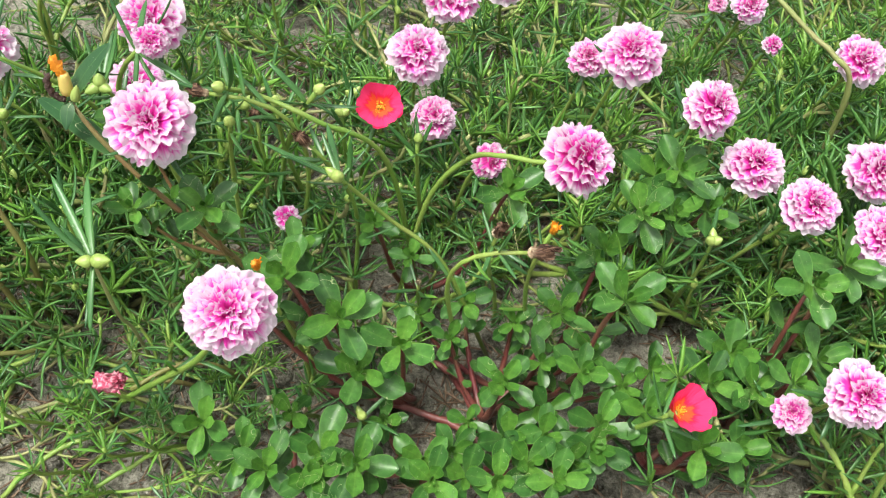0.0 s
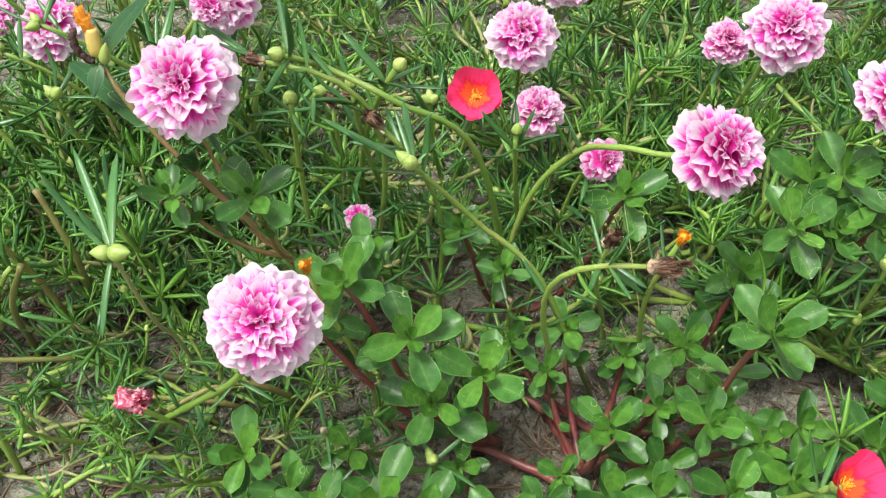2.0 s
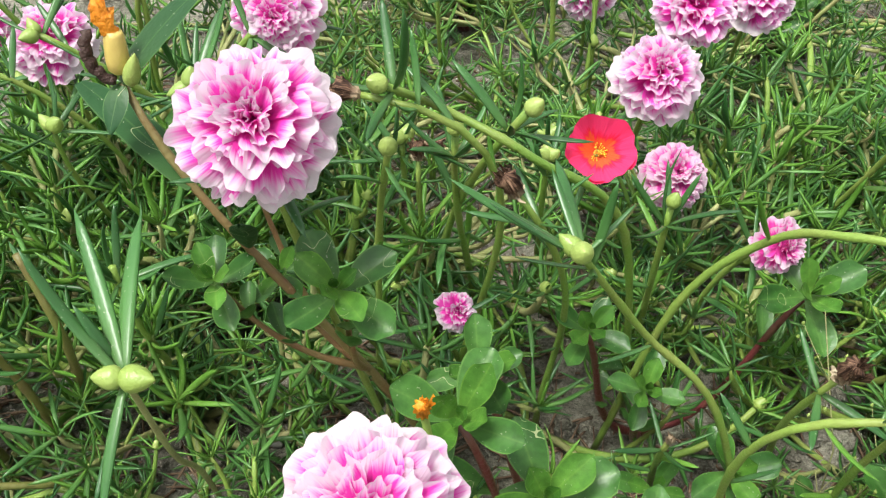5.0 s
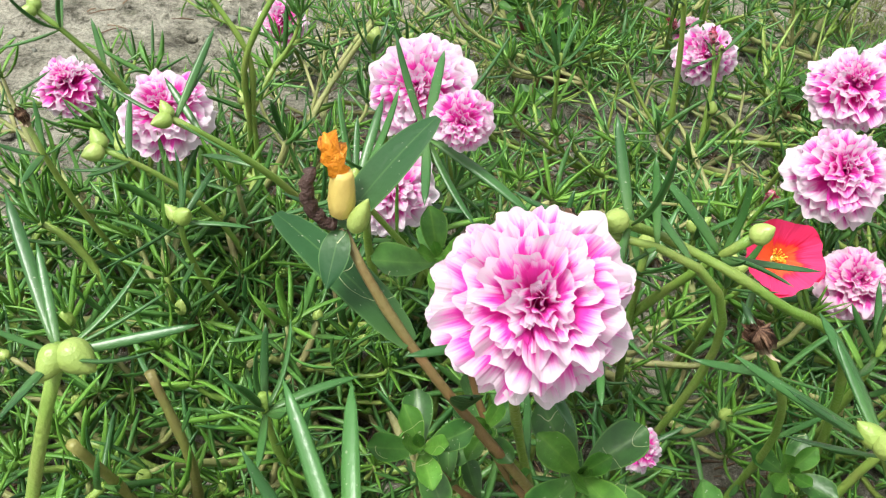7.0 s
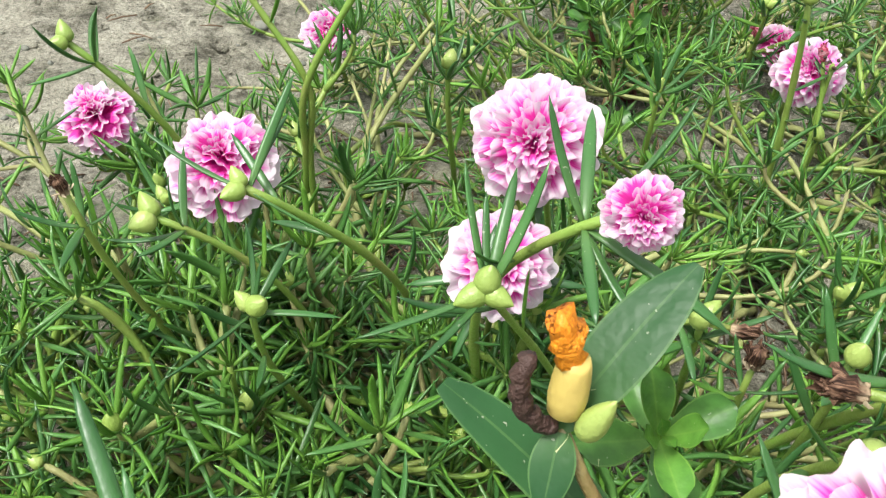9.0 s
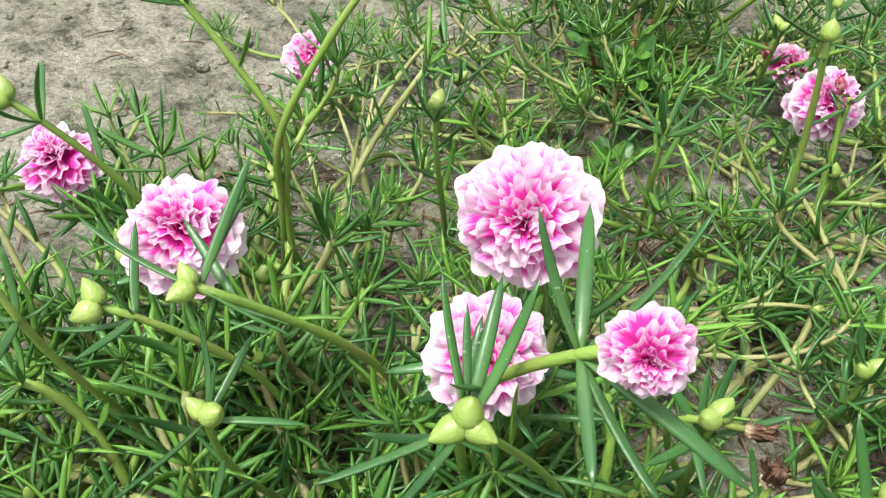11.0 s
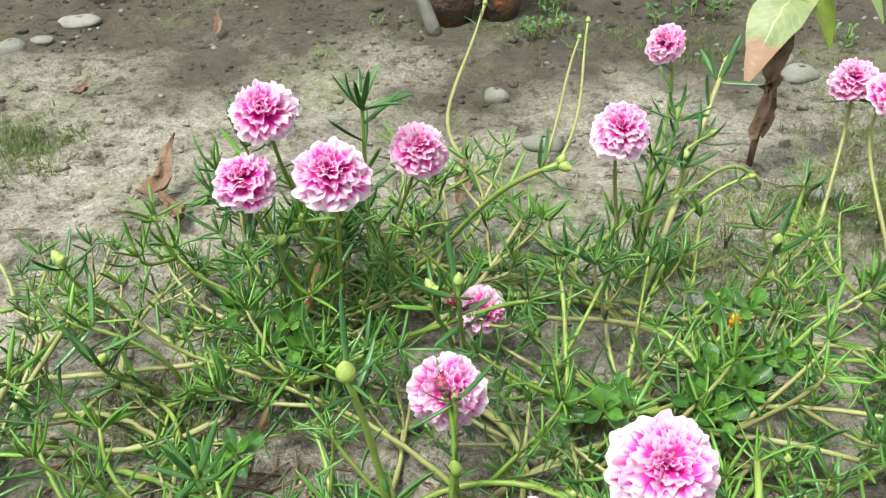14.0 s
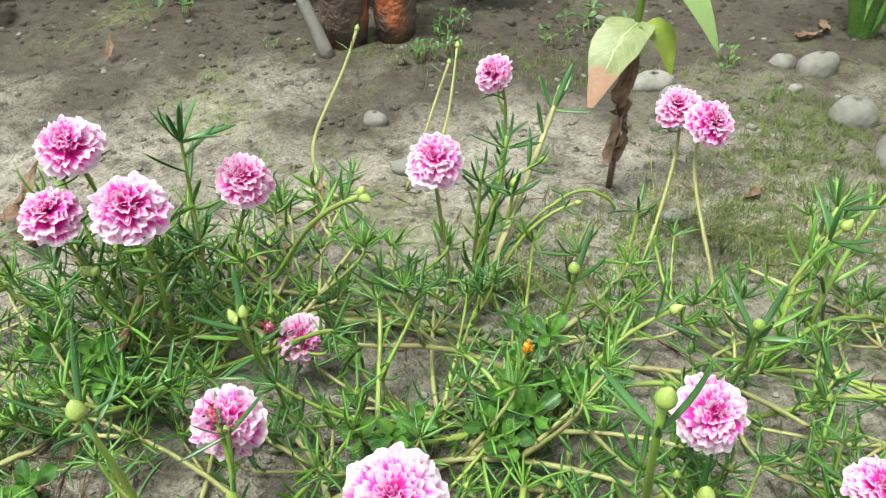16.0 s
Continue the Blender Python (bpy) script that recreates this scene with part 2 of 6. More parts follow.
STONE = surface("grey_stone", stem_colour((0.140, 0.145, 0.120), (0.195, 0.198, 0.170), (0.090, 0.100, 0.070)), 0.85, fine_bump(120), 0.002)


# ---- building tools ----
def mesh_from(name, verts, faces, material, uvs=None):
    me = bpy.data.meshes.new(name)
    me.from_pydata([tuple(map(float, v)) for v in verts], [], faces)
    if uvs is not None:
        layer = me.uv_layers.new(name="UVMap")
        for loop in me.loops:
            layer.data[loop.index].uv = uvs[loop.vertex_index]
    me.polygons.foreach_set("use_smooth", [True] * len(me.polygons))
    me.materials.append(material)
    me.update()
    return me


def part(name, me, parent, m=None, label="", kind=""):
    ob = new(name, me)
    ob.parent = parent
    if m is not None:
        ob.matrix_basis = m
    if label or kind:
        tagged(ob, label=label, kind=kind)
    return ob


def thing(name, place, label, category, group=""):
    ob = new(name)
    ob.empty_display_size = 0.01
    ob.location = place
    return tagged(ob, label=label, category=category, group=group)


class Bits:
    """Gathers pieces of one mesh."""
    def __init__(self):
        self.v, self.f, self.uv = [], [], []

    def add(self, verts, faces, uvs):
        n = len(self.v)
        self.v.extend(verts)
        self.f.extend([tuple(i + n for i in f) for f in faces])
        self.uv.extend(uvs)

    def mesh(self, name, material, origin=(0, 0, 0)):
        o = np.array(origin, float)
        return mesh_from(name, [np.asarray(v) - o for v in self.v], self.f, material, self.uv)


def tube(points, radii, sides=6):
    pts = [Vector(p) for p in points]
    verts, faces, uvs = [], [], []
    side = None
    for i, p in enumerate(pts):
        d = (pts[min(i + 1, len(pts) - 1)] - pts[max(i - 1, 0)]).normalized()
        side = d.orthogonal().normalized() if side is None else (side - d * side.dot(d)).normalized()
        up = d.cross(side)
        for k in range(sides):
            a = 2 * math.pi * k / sides
            verts.append(p + radii[i] * (side * math.cos(a) + up * math.sin(a)))
            uvs.append((k / sides, i / (len(pts) - 1)))
    for i in range(len(pts) - 1):
        for k in range(sides):
            a, b = i * sides + k, i * sides + (k + 1) % sides
            faces.append((a, b, b + sides, a + sides))
    faces.append(tuple(range(sides - 1, -1, -1)))
    faces.append(tuple(range(len(verts) - sides, len(verts))))
    return verts, faces, uvs


def bezier(a, b, c, d, n):
    return [a * (1 - t) ** 3 + b * 3 * t * (1 - t) ** 2 + c * 3 * t * t * (1 - t) + d * t ** 3 for t in (i / n for i in range(n + 1))]


def blade_shape(length, width, curve, rings=6, sides=5, twist=0.0):
    """A plump linear leaf along +Y, its upper side to +Z."""
    verts, faces, uvs = [], [], []
    for i in range(rings + 1):
        s = i / rings
        w = width / 2 * (0.45 + 0.55 * math.sin(min(1.0, s / 0.4) * math.pi / 2)) * max(0.0, 1 - s ** 5) ** 0.7 + 0.00008
        y, z = length * s * (1 - 0.15 * abs(curve) * s), length * curve * s * s
        for k in range(sides):
            a = 2 * math.pi * (k + 0.5) / sides + math.pi / 2 + twist * s
            dx, dz = math.cos(a) * w, math.sin(a) * w * 0.55
            if dz > 0:
                dz *= 0.6
            verts.append((dx, y, z + dz))
            uvs.append((k / sides, s))
    for i in range(rings):
        for k in range(sides):
            a, b = i * sides + k, i * sides + (k + 1) % sides
            faces.append((a, b, b + sides, a + sides))
    faces.append(tuple(range(sides - 1, -1, -1)))
    faces.append(tuple(range(len(verts) - sides, len(verts))))
    return verts, faces, uvs


def aim(place, along, up=(0, 0, 1), scale=1.0, spin=0.0):
    """A pose that lays +Y along a direction with +Z as near to up as may be."""
    y = Vector(along).normalized()
    x = y.cross(Vector(up))
    x = x.normalized() if x.length > 1e-4 else y.orthogonal().normalized()
    z = x.cross(y)
    m = Matrix((x, y, z)).transposed().to_4x4()
    s = scale if isinstance(scale, tuple) else (scale,) * 3
    return Matrix.Translation(place) @ m @ Matrix.Rotation(spin, 4, "Y") @ Matrix.Diagonal((*s, 1))


def placed(shape, m):
    verts, faces, uvs = shape
    return [m @ Vector(v) for v in verts], faces, uvs


RNG = random.Random(11)
LEAF_SHAPES = [blade_shape(1.0, 0.100 + 0.03 * RNG.random(), RNG.uniform(-0.25, 0.35), 7, 8, RNG.uniform(-0.5, 0.5)) for _ in range(6)]
LEAF_MESHES = [mesh_from("leaf", *shape[:2], DARK, shape[2]) for shape in LEAF_SHAPES]
YOUNG_MESHES = [mesh_from("young_leaf", *shape[:2], YOUNG, shape[2]) for shape in LEAF_SHAPES]
THIN_SHAPES = [blade_shape(1.0, 0.090 + 0.036 * RNG.random(), RNG.uniform(-0.55, 0.6), 6, 4, RNG.uniform(-0.6, 0.6)) for _ in range(12)]


def petal_shape(rng, width, nu=18, nv=8, ruffle=0.07, cup=0.1, notch=0.06, curl=0.2):
    """A broad fan-shaped petal along +Y, unit length, with a frilled, scalloped and notched rim."""
    verts, faces, uvs = [], [], []
    ph, k1, k2 = rng.uniform(0, 6.3), rng.uniform(2.6, 4.6), rng.uniform(7.5, 11.5)
    n1, n2 = rng.uniform(0, 6.3), rng.uniform(0, 6.3)
    lean, dip, mid = rng.uniform(-0.14, 0.14), rng.uniform(0.0, 0.10), rng.uniform(-0.35, 0.35)
    fold, hem = rng.uniform(-0.10, 0.16), rng.uniform(0.6, 1.3)
    for j in range(nv + 1):
        v = j / nv
        for i in range(nu + 1):
            u = 2 * i / nu - 1
            w = width / 2 * (0.10 + 0.90 * v ** 0.72)
            rim = 1 - 0.16 * abs(u) ** 5.0 - dip * math.exp(-((u - mid) / 0.13) ** 2) + notch * (math.sin(k1 * 1.6 * u + n1) * 0.6 + abs(math.sin(k2 * 0.5 * u + n2)) * 0.8 - 0.4 + rng.uniform(-0.10, 0.10))
            y = v * (1 - v ** 2 * (1 - rim))
            x = u * w * (1 - 0.10 * v ** 6 * u * u) + lean * v * v * 0.5
            z = cup * (0.6 * u * u * w + 0.5 * v * v) - curl * max(0.0, v - 0.55) ** 1.6 + fold * v * abs(u - mid)
            z += ruffle * (0.85 * v ** 1.4 * math.sin(k1 * u + ph) + 0.5 * hem * v ** 3.5 * math.sin(k2 * u - ph))
            verts.append((x, y, z))
            uvs.append((i / nu, v))
    for j in range(nv):
        for i in range(nu):
            a = j * (nu + 1) + i
            faces.append((a, a + 1, a + nu + 2, a + nu + 1))
    return verts, faces, uvs


def petal_meshes(material, name, count, width, **kw):
    return [mesh_from(name, *s[:2], material, s[2]) for s in (petal_shape(RNG, width * RNG.uniform(0.9, 1.1), **kw) for _ in range(count))]


OUTER = petal_meshes(PALE, "outer_petal", 8, 0.98, ruffle=0.045, cup=0.05, notch=0.05, curl=0.22)
INNER = petal_meshes(PINK, "inner_petal", 16, 1.06, ruffle=0.12, cup=0.16, notch=0.09, curl=0.42)
OUTER_ROSE = petal_meshes(ROSE, "outer_petal", 6, 0.95, ruffle=0.045, cup=0.05, notch=0.05, curl=0.22)
INNER_ROSE = petal_meshes(ROSE, "inner_petal", 12, 1.04, ruffle=0.10, cup=0.16, notch=0.09, curl=0.42)
RED_PETALS = petal_meshes(RED, "red_petal", 4, 1.28, ruffle=0.03, cup=0.4, notch=0.02, curl=0.1)


def lathe(profile, sides=10):
    """A turned shape about +Z from (radius, height) pairs."""
    verts, faces, uvs = [], [], []
    for j, (r, z) in enumerate(profile):
        for k in range(sides):
            a = 2 * math.pi * k / sides
            verts.append((r * math.cos(a), r * math.sin(a), z))
            uvs.append((k / sides, j / (len(profile) - 1)))
    for j in range(len(profile) - 1):
        for k in range(sides):
            a, b = j * sides + k, j * sides + (k + 1) % sides
            faces.append((a, b, b + sides, a + sides))
    faces.append(tuple(range(sides - 1, -1, -1)))
    faces.append(tuple(range(len(verts) - sides, len(verts))))
    return verts, faces, uvs


def bumpy(shape, amount, scale, seed):
    verts, faces, uvs = shape
    out = []
    for v in verts:
        v = Vector(v)
        out.append(v * (1 + amount * noise.noise(v * scale + Vector((seed, seed * 2.3, -seed)))))
    return out, faces, uvs


CALYX_SHAPE = lathe([(0.07, -0.34), (0.13, -0.26), (0.16, -0.12), (0.14, 0.02), (0.05, 0.06)])
CALYX = mesh_from("calyx", *CALYX_SHAPE[:2], BUD, CALYX_SHAPE[2])
BUD_SHAPES = [lathe([(0.10, 0.0), (0.22, 0.03), (0.33, 0.12), (0.39, 0.26), (0.385, 0.42), (0.33, 0.60), (0.25, 0.76), (0.16, 0.90), (0.08, 1.00), (0.02, 1.07)], 16),
              lathe([(0.10, 0.0), (0.25, 0.04), (0.37, 0.15), (0.43, 0.30), (0.42, 0.46), (0.36, 0.63), (0.26, 0.79), (0.15, 0.92), (0.03, 1.03)], 16)]
BUD_MESHES = [mesh_from("bud", *s[:2], BUD, s[2]) for s in BUD_SHAPES]


def stamen_mesh():
    bits, rng = Bits(), random.Random(5)
    for k in range(34):
        a, r = rng.uniform(0, 6.3), rng.uniform(0.02, 0.2)
        top = Vector((r * math.cos(a) * 1.4, r * math.sin(a) * 1.4, rng.uniform(0.14, 0.26)))
        bits.add(*tube([Vector((r * 0.4 * math.cos(a), r * 0.4 * math.sin(a), 0)), top], [0.012, 0.010], 4))
        bits.add(*placed(lathe([(0.01, -0.02), (0.028, 0), (0.01, 0.02)], 5), Matrix.Translation(top)))
    return bits.mesh("stamen_tuft", YELLOW)


STAMENS = stamen_mesh()


def double_flower(parent, origin, place, size, face, rng, full=1.0, rose=False):
    """A ruffled double bloom; its petals rise in rings to a domed heart."""
    turn = Vector(face).normalized().to_track_quat("Z", "Y").to_matrix().to_4x4()
    m = Matrix.Translation(Vector(place) - Vector(origin)) @ turn @ Matrix.Scale(size / 2, 4)
    flower = part("flower", CALYX, parent, m, "deep pink double bloom" if rose else "ruffled pink double bloom with white petal rims")
    outer, inner = (OUTER_ROSE, INNER_ROSE) if rose else (OUTER, INNER)
    rings = [(9, 1.0, -8, outer, 0.0), (9, 0.96, 4, outer, 0.06), (9, 0.90, 14, inner, 0.13), (9, 0.81, 24, inner, 0.20), (8, 0.72, 34, inner, 0.27), (8, 0.62, 43, inner, 0.33), (7, 0.52, 53, inner, 0.37), (6, 0.42, 66, inner, 0.40), (3, 0.36, 92, inner, 0.38)]
    for count, length, tilt, pool, rise in rings:
        count = max(3, round(count * full))
        off = rng.uniform(0, 6.3)
        for k in range(count):
            a = off + 2 * math.pi * (k + rng.uniform(-0.26, 0.26)) / count
            t = radians(tilt + rng.uniform(-1, 1) * (4 + tilt * 0.22))
            s = length * rng.uniform(0.88, 1.04)
            spin = Matrix.Rotation(a, 4, "Z") @ Matrix.Translation((rng.uniform(-0.08, 0.08), rng.uniform(-0.04, 0.05), rise)) @ Matrix.Rotation(t, 4, "X") @ Matrix.Rotation(rng.uniform(-1, 1) * (0.14 + tilt * 0.014), 4, "Y")
            part("petal", rng.choice(pool), flower, spin @ Matrix.Diagonal((s * rng.uniform(0.78, 1.08), s, s, 1)))
    return flower


def single_flower(parent, origin, place, size, face, rng, petals=5, tilt=22):
    turn = Vector(face).normalized().to_track_quat("Z", "Y").to_matrix().to_4x4()
    m = Matrix.Translation(Vector(place) - Vector(origin)) @ turn @ Matrix.Scale(size / 2, 4)
    flower = part("flower", CALYX, parent, m, "open single bloom with crimson petals")
    for k in range(petals):
        a = 2 * math.pi * (k + rng.uniform(-0.1, 0.1)) / petals
        spin = Matrix.Rotation(a, 4, "Z") @ Matrix.Translation((0, 0.04, 0.01 * (k % 2))) @ Matrix.Rotation(radians(tilt + rng.uniform(-8, 8)), 4, "X")
        part("petal", rng.choice(RED_PETALS), flower, spin)
    part("stamen_tuft", STAMENS, flower, Matrix.Translation((0, 0, 0.03)) @ Matrix.Scale(0.8, 4), "orange-yellow stamens")
    return flower


def leaf_on(parent, origin, place, along, length, rng, young=False, slim=1.0):
    pool = YOUNG_MESHES if young else LEAF_MESHES
    me = rng.choice(pool)
    m = aim(Vector(place) - Vector(origin), along, (rng.uniform(-0.2, 0.2), rng.uniform(-0.2, 0.2), 1), (length * slim, length, length * slim), rng.uniform(-0.6, 0.6))
    return part("leaf", me, parent, m)


def around(axis, angle, lean):
    """A direction leaning off an axis by lean degrees, at an angle round it."""
    axis = Vector(axis).normalized()
    side = axis.orthogonal().normalized()
    side = Matrix.Rotation(angle, 3, axis) @ side
    return axis * math.cos(radians(lean)) + side * math.sin(radians(lean))


def stem_curve(base, tip, lean=(0, 0, 1), low=(0, 0, 1), n=14, wild=0.35, via=()):
    base, tip = Vector(base), Vector(tip)
    if via:
        stops = [base, *map(Vector, via), tip]
        ends = [stops[0] * 2 - stops[1], *stops, stops[-1] * 2 - stops[-2]]
        out = []
        for i in range(1, len(ends) - 2):
            p0, p1, p2, p3 = ends[i - 1:i + 3]
            for t in (k / 6 for k in range(6)):
                out.append(0.5 * (2 * p1 + (p2 - p0) * t + (2 * p0 - 5 * p1 + 4 * p2 - p3) * t * t + (3 * p1 - p0 - 3 * p2 + p3) * t ** 3))
        return out + [tip]
    far = (tip - base).length
    return bezier(base, base + Vector(low).normalized() * far * wild, tip - Vector(lean).normalized() * far * wild, tip, n)


def stem_part(parent, origin, points, thick, material=None, thin=0.7, name="stem", label=""):
    """A stem with slightly swollen nodes, tapering to its tip."""
    n = len(points)
    radii = [thick / 2 * (1 - (1 - thin) * i / (n - 1)) * (1.0 + (0.16 if i % 4 == 2 else 0.0)) for i in range(n)]
    bits = Bits()
    bits.add(*tube(points, radii, 7))
    return part(name, bits.mesh(name, material or STEM, origin), parent, label=label)


def sprig_leaves(parent, origin, points, rng, count, length, start=0.15, lean=(35, 65), young=0.3):
    n = len(points) - 1
    turn = rng.uniform(0, 6.3)
    for k in range(count):
        s = start + (0.97 - start) * (k + rng.random() * 0.6) / count
        i = min(n - 1, int(s * n))
        p = points[i].lerp(points[i + 1], s * n - i)
        turn += 2.4
        d = around(points[i + 1] - points[i], turn, rng.uniform(*lean))
        leaf_on(parent, origin, p, d, length * rng.uniform(0.7, 1.1), rng, rng.random() < young)


COUNT = [0]


def moss_rose(tip, size, base, face=(0, -0.6, 0.8), leaves=7, length=0.027, whorl=6, full=1.0, rose=False, red=False, tilt=22, thick=0.0032, lean=None, low=(0, 0, 1), old=False, wild=0.35, buds=0, fans=(), via=(), label=""):
    """One flowering shoot: stem from the ground, a collar of leaves, the bloom."""
    COUNT[0] += 1
    rng = random.Random(100 + COUNT[0])
    origin = Vector((*base, 0.0))
    face = Vector(face).normalized()
    group = "moss roses in bloom"
    text = label or ("crimson single moss rose with an orange centre on a fleshy stem" if red else "pink and white double moss rose on a fleshy green stem")
    plant = thing("moss_rose", origin, text, "flower", group)
    tip = Vector(tip)
    neck = tip - face * size * 0.16
    pts = stem_curve(origin - Vector((0, 0, 0.004)), neck, lean or (face + Vector((0, 0, 0.7))), low, 14, wild, via)
    stem_part(plant, origin, pts, thick, OLD if old else STEM, 0.75)
    sprig_leaves(plant, origin, pts[:-1], rng, leaves, length, 0.2)
    axis = pts[-1] - pts[-2]
    off = rng.uniform(0, 6.3)
    for k in range(whorl):
        leaf_on(plant, origin, pts[-2], around(axis, off + k * 2 * math.pi / whorl + rng.uniform(-0.3, 0.3), rng.uniform(55, 95)), length * rng.uniform(0.75, 1.1), rng)
    for end in fans:
        way = Vector(end) - pts[-2]
        leaf_on(plant, origin, pts[-2], way, way.length, rng, slim=0.78)
    for k in range(buds):
        d = around(axis, off + k * 2.2, rng.uniform(40, 75))
        part("bud", rng.choice(BUD_MESHES), plant, aim(pts[-3] - origin + d * 0.004, d, scale=1) @ Matrix.Rotation(-math.pi / 2, 4, "X") @ Matrix.Scale(0.008, 4))
    if red:
        single_flower(plant, origin, tip, size, face, rng, tilt=tilt)
    else:
        double_flower(plant, origin, tip, size, face, rng, full, rose)
    return plant


def bud_shoot(tip, base, buds=2, size=0.008, leaves=6, length=0.027, whorl=5, axis=None, low=(0, 0, 1), thick=0.003, old=False, wild=0.35, lift=60, material=None, fans=(), via=(), ends=(), young=0.3):
    """A shoot that ends in plump closed buds among a few leaves."""
    COUNT[0] += 1
    rng = random.Random(400 + COUNT[0])
    origin = Vector((*base, 0.0))
    tip = Vector(tip)
    plant = thing("moss_rose_shoot", origin, "green moss rose shoot tipped with pale closed buds", "plant", "budding shoots")
    pts = stem_curve(origin - Vector((0, 0, 0.004)), tip, axis or (0, 0, 1), low, 14, wild, via)
    stem_part(plant, origin, pts, thick, material or (OLD if old else STEM), 0.75)
    sprig_leaves(plant, origin, pts[:-1], rng, leaves, length, 0.25, young=young)
    d = (pts[-1] - pts[-2]).normalized()
    off = rng.uniform(0, 6.3)
    for k in range(buds):
        out = Vector(ends[k]) if ends else around(d, off + k * 2 * math.pi / max(buds, 2), 42 if buds > 1 else 8)
        part("bud", rng.choice(BUD_MESHES), plant, aim(tip - origin, out) @ Matrix.Rotation(-math.pi / 2, 4, "X") @ Matrix.Scale(size * rng.uniform(0.85, 1.1), 4))
    for end in fans:
        way = Vector(end) - pts[-1]
        leaf_on(plant, origin, pts[-1] - d * 0.002, way, way.length, rng, slim=0.78)
    for k in range(whorl):
        leaf_on(plant, origin, pts[-2], around(d, off + 0.6 + k * 2 * math.pi / whorl, rng.uniform(lift - 35, lift + 25)), length * rng.uniform(0.8, 1.15), rng, rng.random() < young - 0.3)
    return plant


# ---- ground ----
def spread(lo, hi, fine, reach):
    """Even fine steps from lo to hi, then ever wider ones out to reach."""
    mid = list(np.arange(lo, hi + fine / 2, fine))
    out, step, at = [], fine, hi
    while at < reach:
        step *= 1.45
        at += step
        out.append(at)
    left, step, at = [], fine, lo
    while at > -reach:
        step *= 1.45
        at -= step
        left.append(at)
    return left[::-1] + mid + out


def ground_height(x, y):
    near = max(0.0, 1 - max(abs(x - 0.1) - 1.2, abs(y - 0.9) - 1.2, 0) / 1.5)
    p = Vector((x, y, 0.3))
    clod = noise.noise(p * 30.0)
    lumps = 0.010 * noise.noise(p * 5.0) + 0.006 * noise.noise(p * 13.0) + 0.0065 * max(0.0, clod) ** 0.8 - 0.004 * abs(noise.noise(p * 22.0)) + 0.0018 * noise.noise(p * 70.0) + 0.002 * max(0.0, noise.noise(p * 115.0) - 0.15)
    return near * (lumps - 0.006) + (1 - near) * 0.02 * noise.noise(p * 0.4)


def build_ground():
    xs, ys = spread(-0.65, 0.85, 0.0045, 150), spread(0.14, 1.6, 0.0045, 150)
    verts = [(x, y, ground_height(x, y)) for y in ys for x in xs]
    w = len(xs)
    faces = [(j * w + i, j * w + i + 1, (j + 1) * w + i + 1, (j + 1) * w + i) for j in range(len(ys) - 1) for i in range(w - 1)]
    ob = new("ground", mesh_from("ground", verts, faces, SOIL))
    return tagged(ob, "pale grey sandy garden soil with mossy patches", "ground", kind="structure")


build_ground()


# ---- low leafy mats of moss rose ----
def leafy(run, start, count, leaf, rng, leaves, fresh, lit):
    """Leaves set spirally along a stem, and a star of leaves at its tip with small bright ones at the heart."""
    n, turn = len(run) - 1, rng.uniform(0, 6.3)
    axis = run[-1] - run[-2]

    def one(p, d, size, pool):
        if p.z + d.z * size < 0.001:
            d.z = abs(d.z)
        pool.add(*placed(rng.choice(THIN_SHAPES), aim(p, d, (rng.uniform(-0.4, 0.4), rng.uniform(-0.4, 0.4), 1), size, rng.uniform(-1, 1))))

    for q in range(int(count)):
        s = start + (1 - start) * (q / count) ** 0.8
        i = min(n - 1, int(s * n))
        turn += 2.4
        one(run[i].lerp(run[i + 1], s * n - i), around(run[i + 1] - run[i], turn, rng.uniform(45, 85)), leaf * rng.uniform(0.65, 1.15), leaves)
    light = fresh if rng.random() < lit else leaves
    for q in range(rng.randint(5, 8)):
        turn += 2.4
        one(run[-1] - axis * 0.3 * rng.random(), around(axis, turn, rng.uniform(35, 72)), leaf * rng.uniform(0.7, 1.15), light)
    for q in range(4):
        turn += 2.4
        one(run[-1], around(axis, turn, rng.uniform(8, 35)), leaf * rng.uniform(0.3, 0.6), fresh)


def stem_bits(bits, run, thick):
    bits.add(*tube(run, [thick / 2 * (1 - 0.35 * i / (len(run) - 1)) * (1.15 if i % 3 == 1 else 1) for i in range(len(run))], 6))


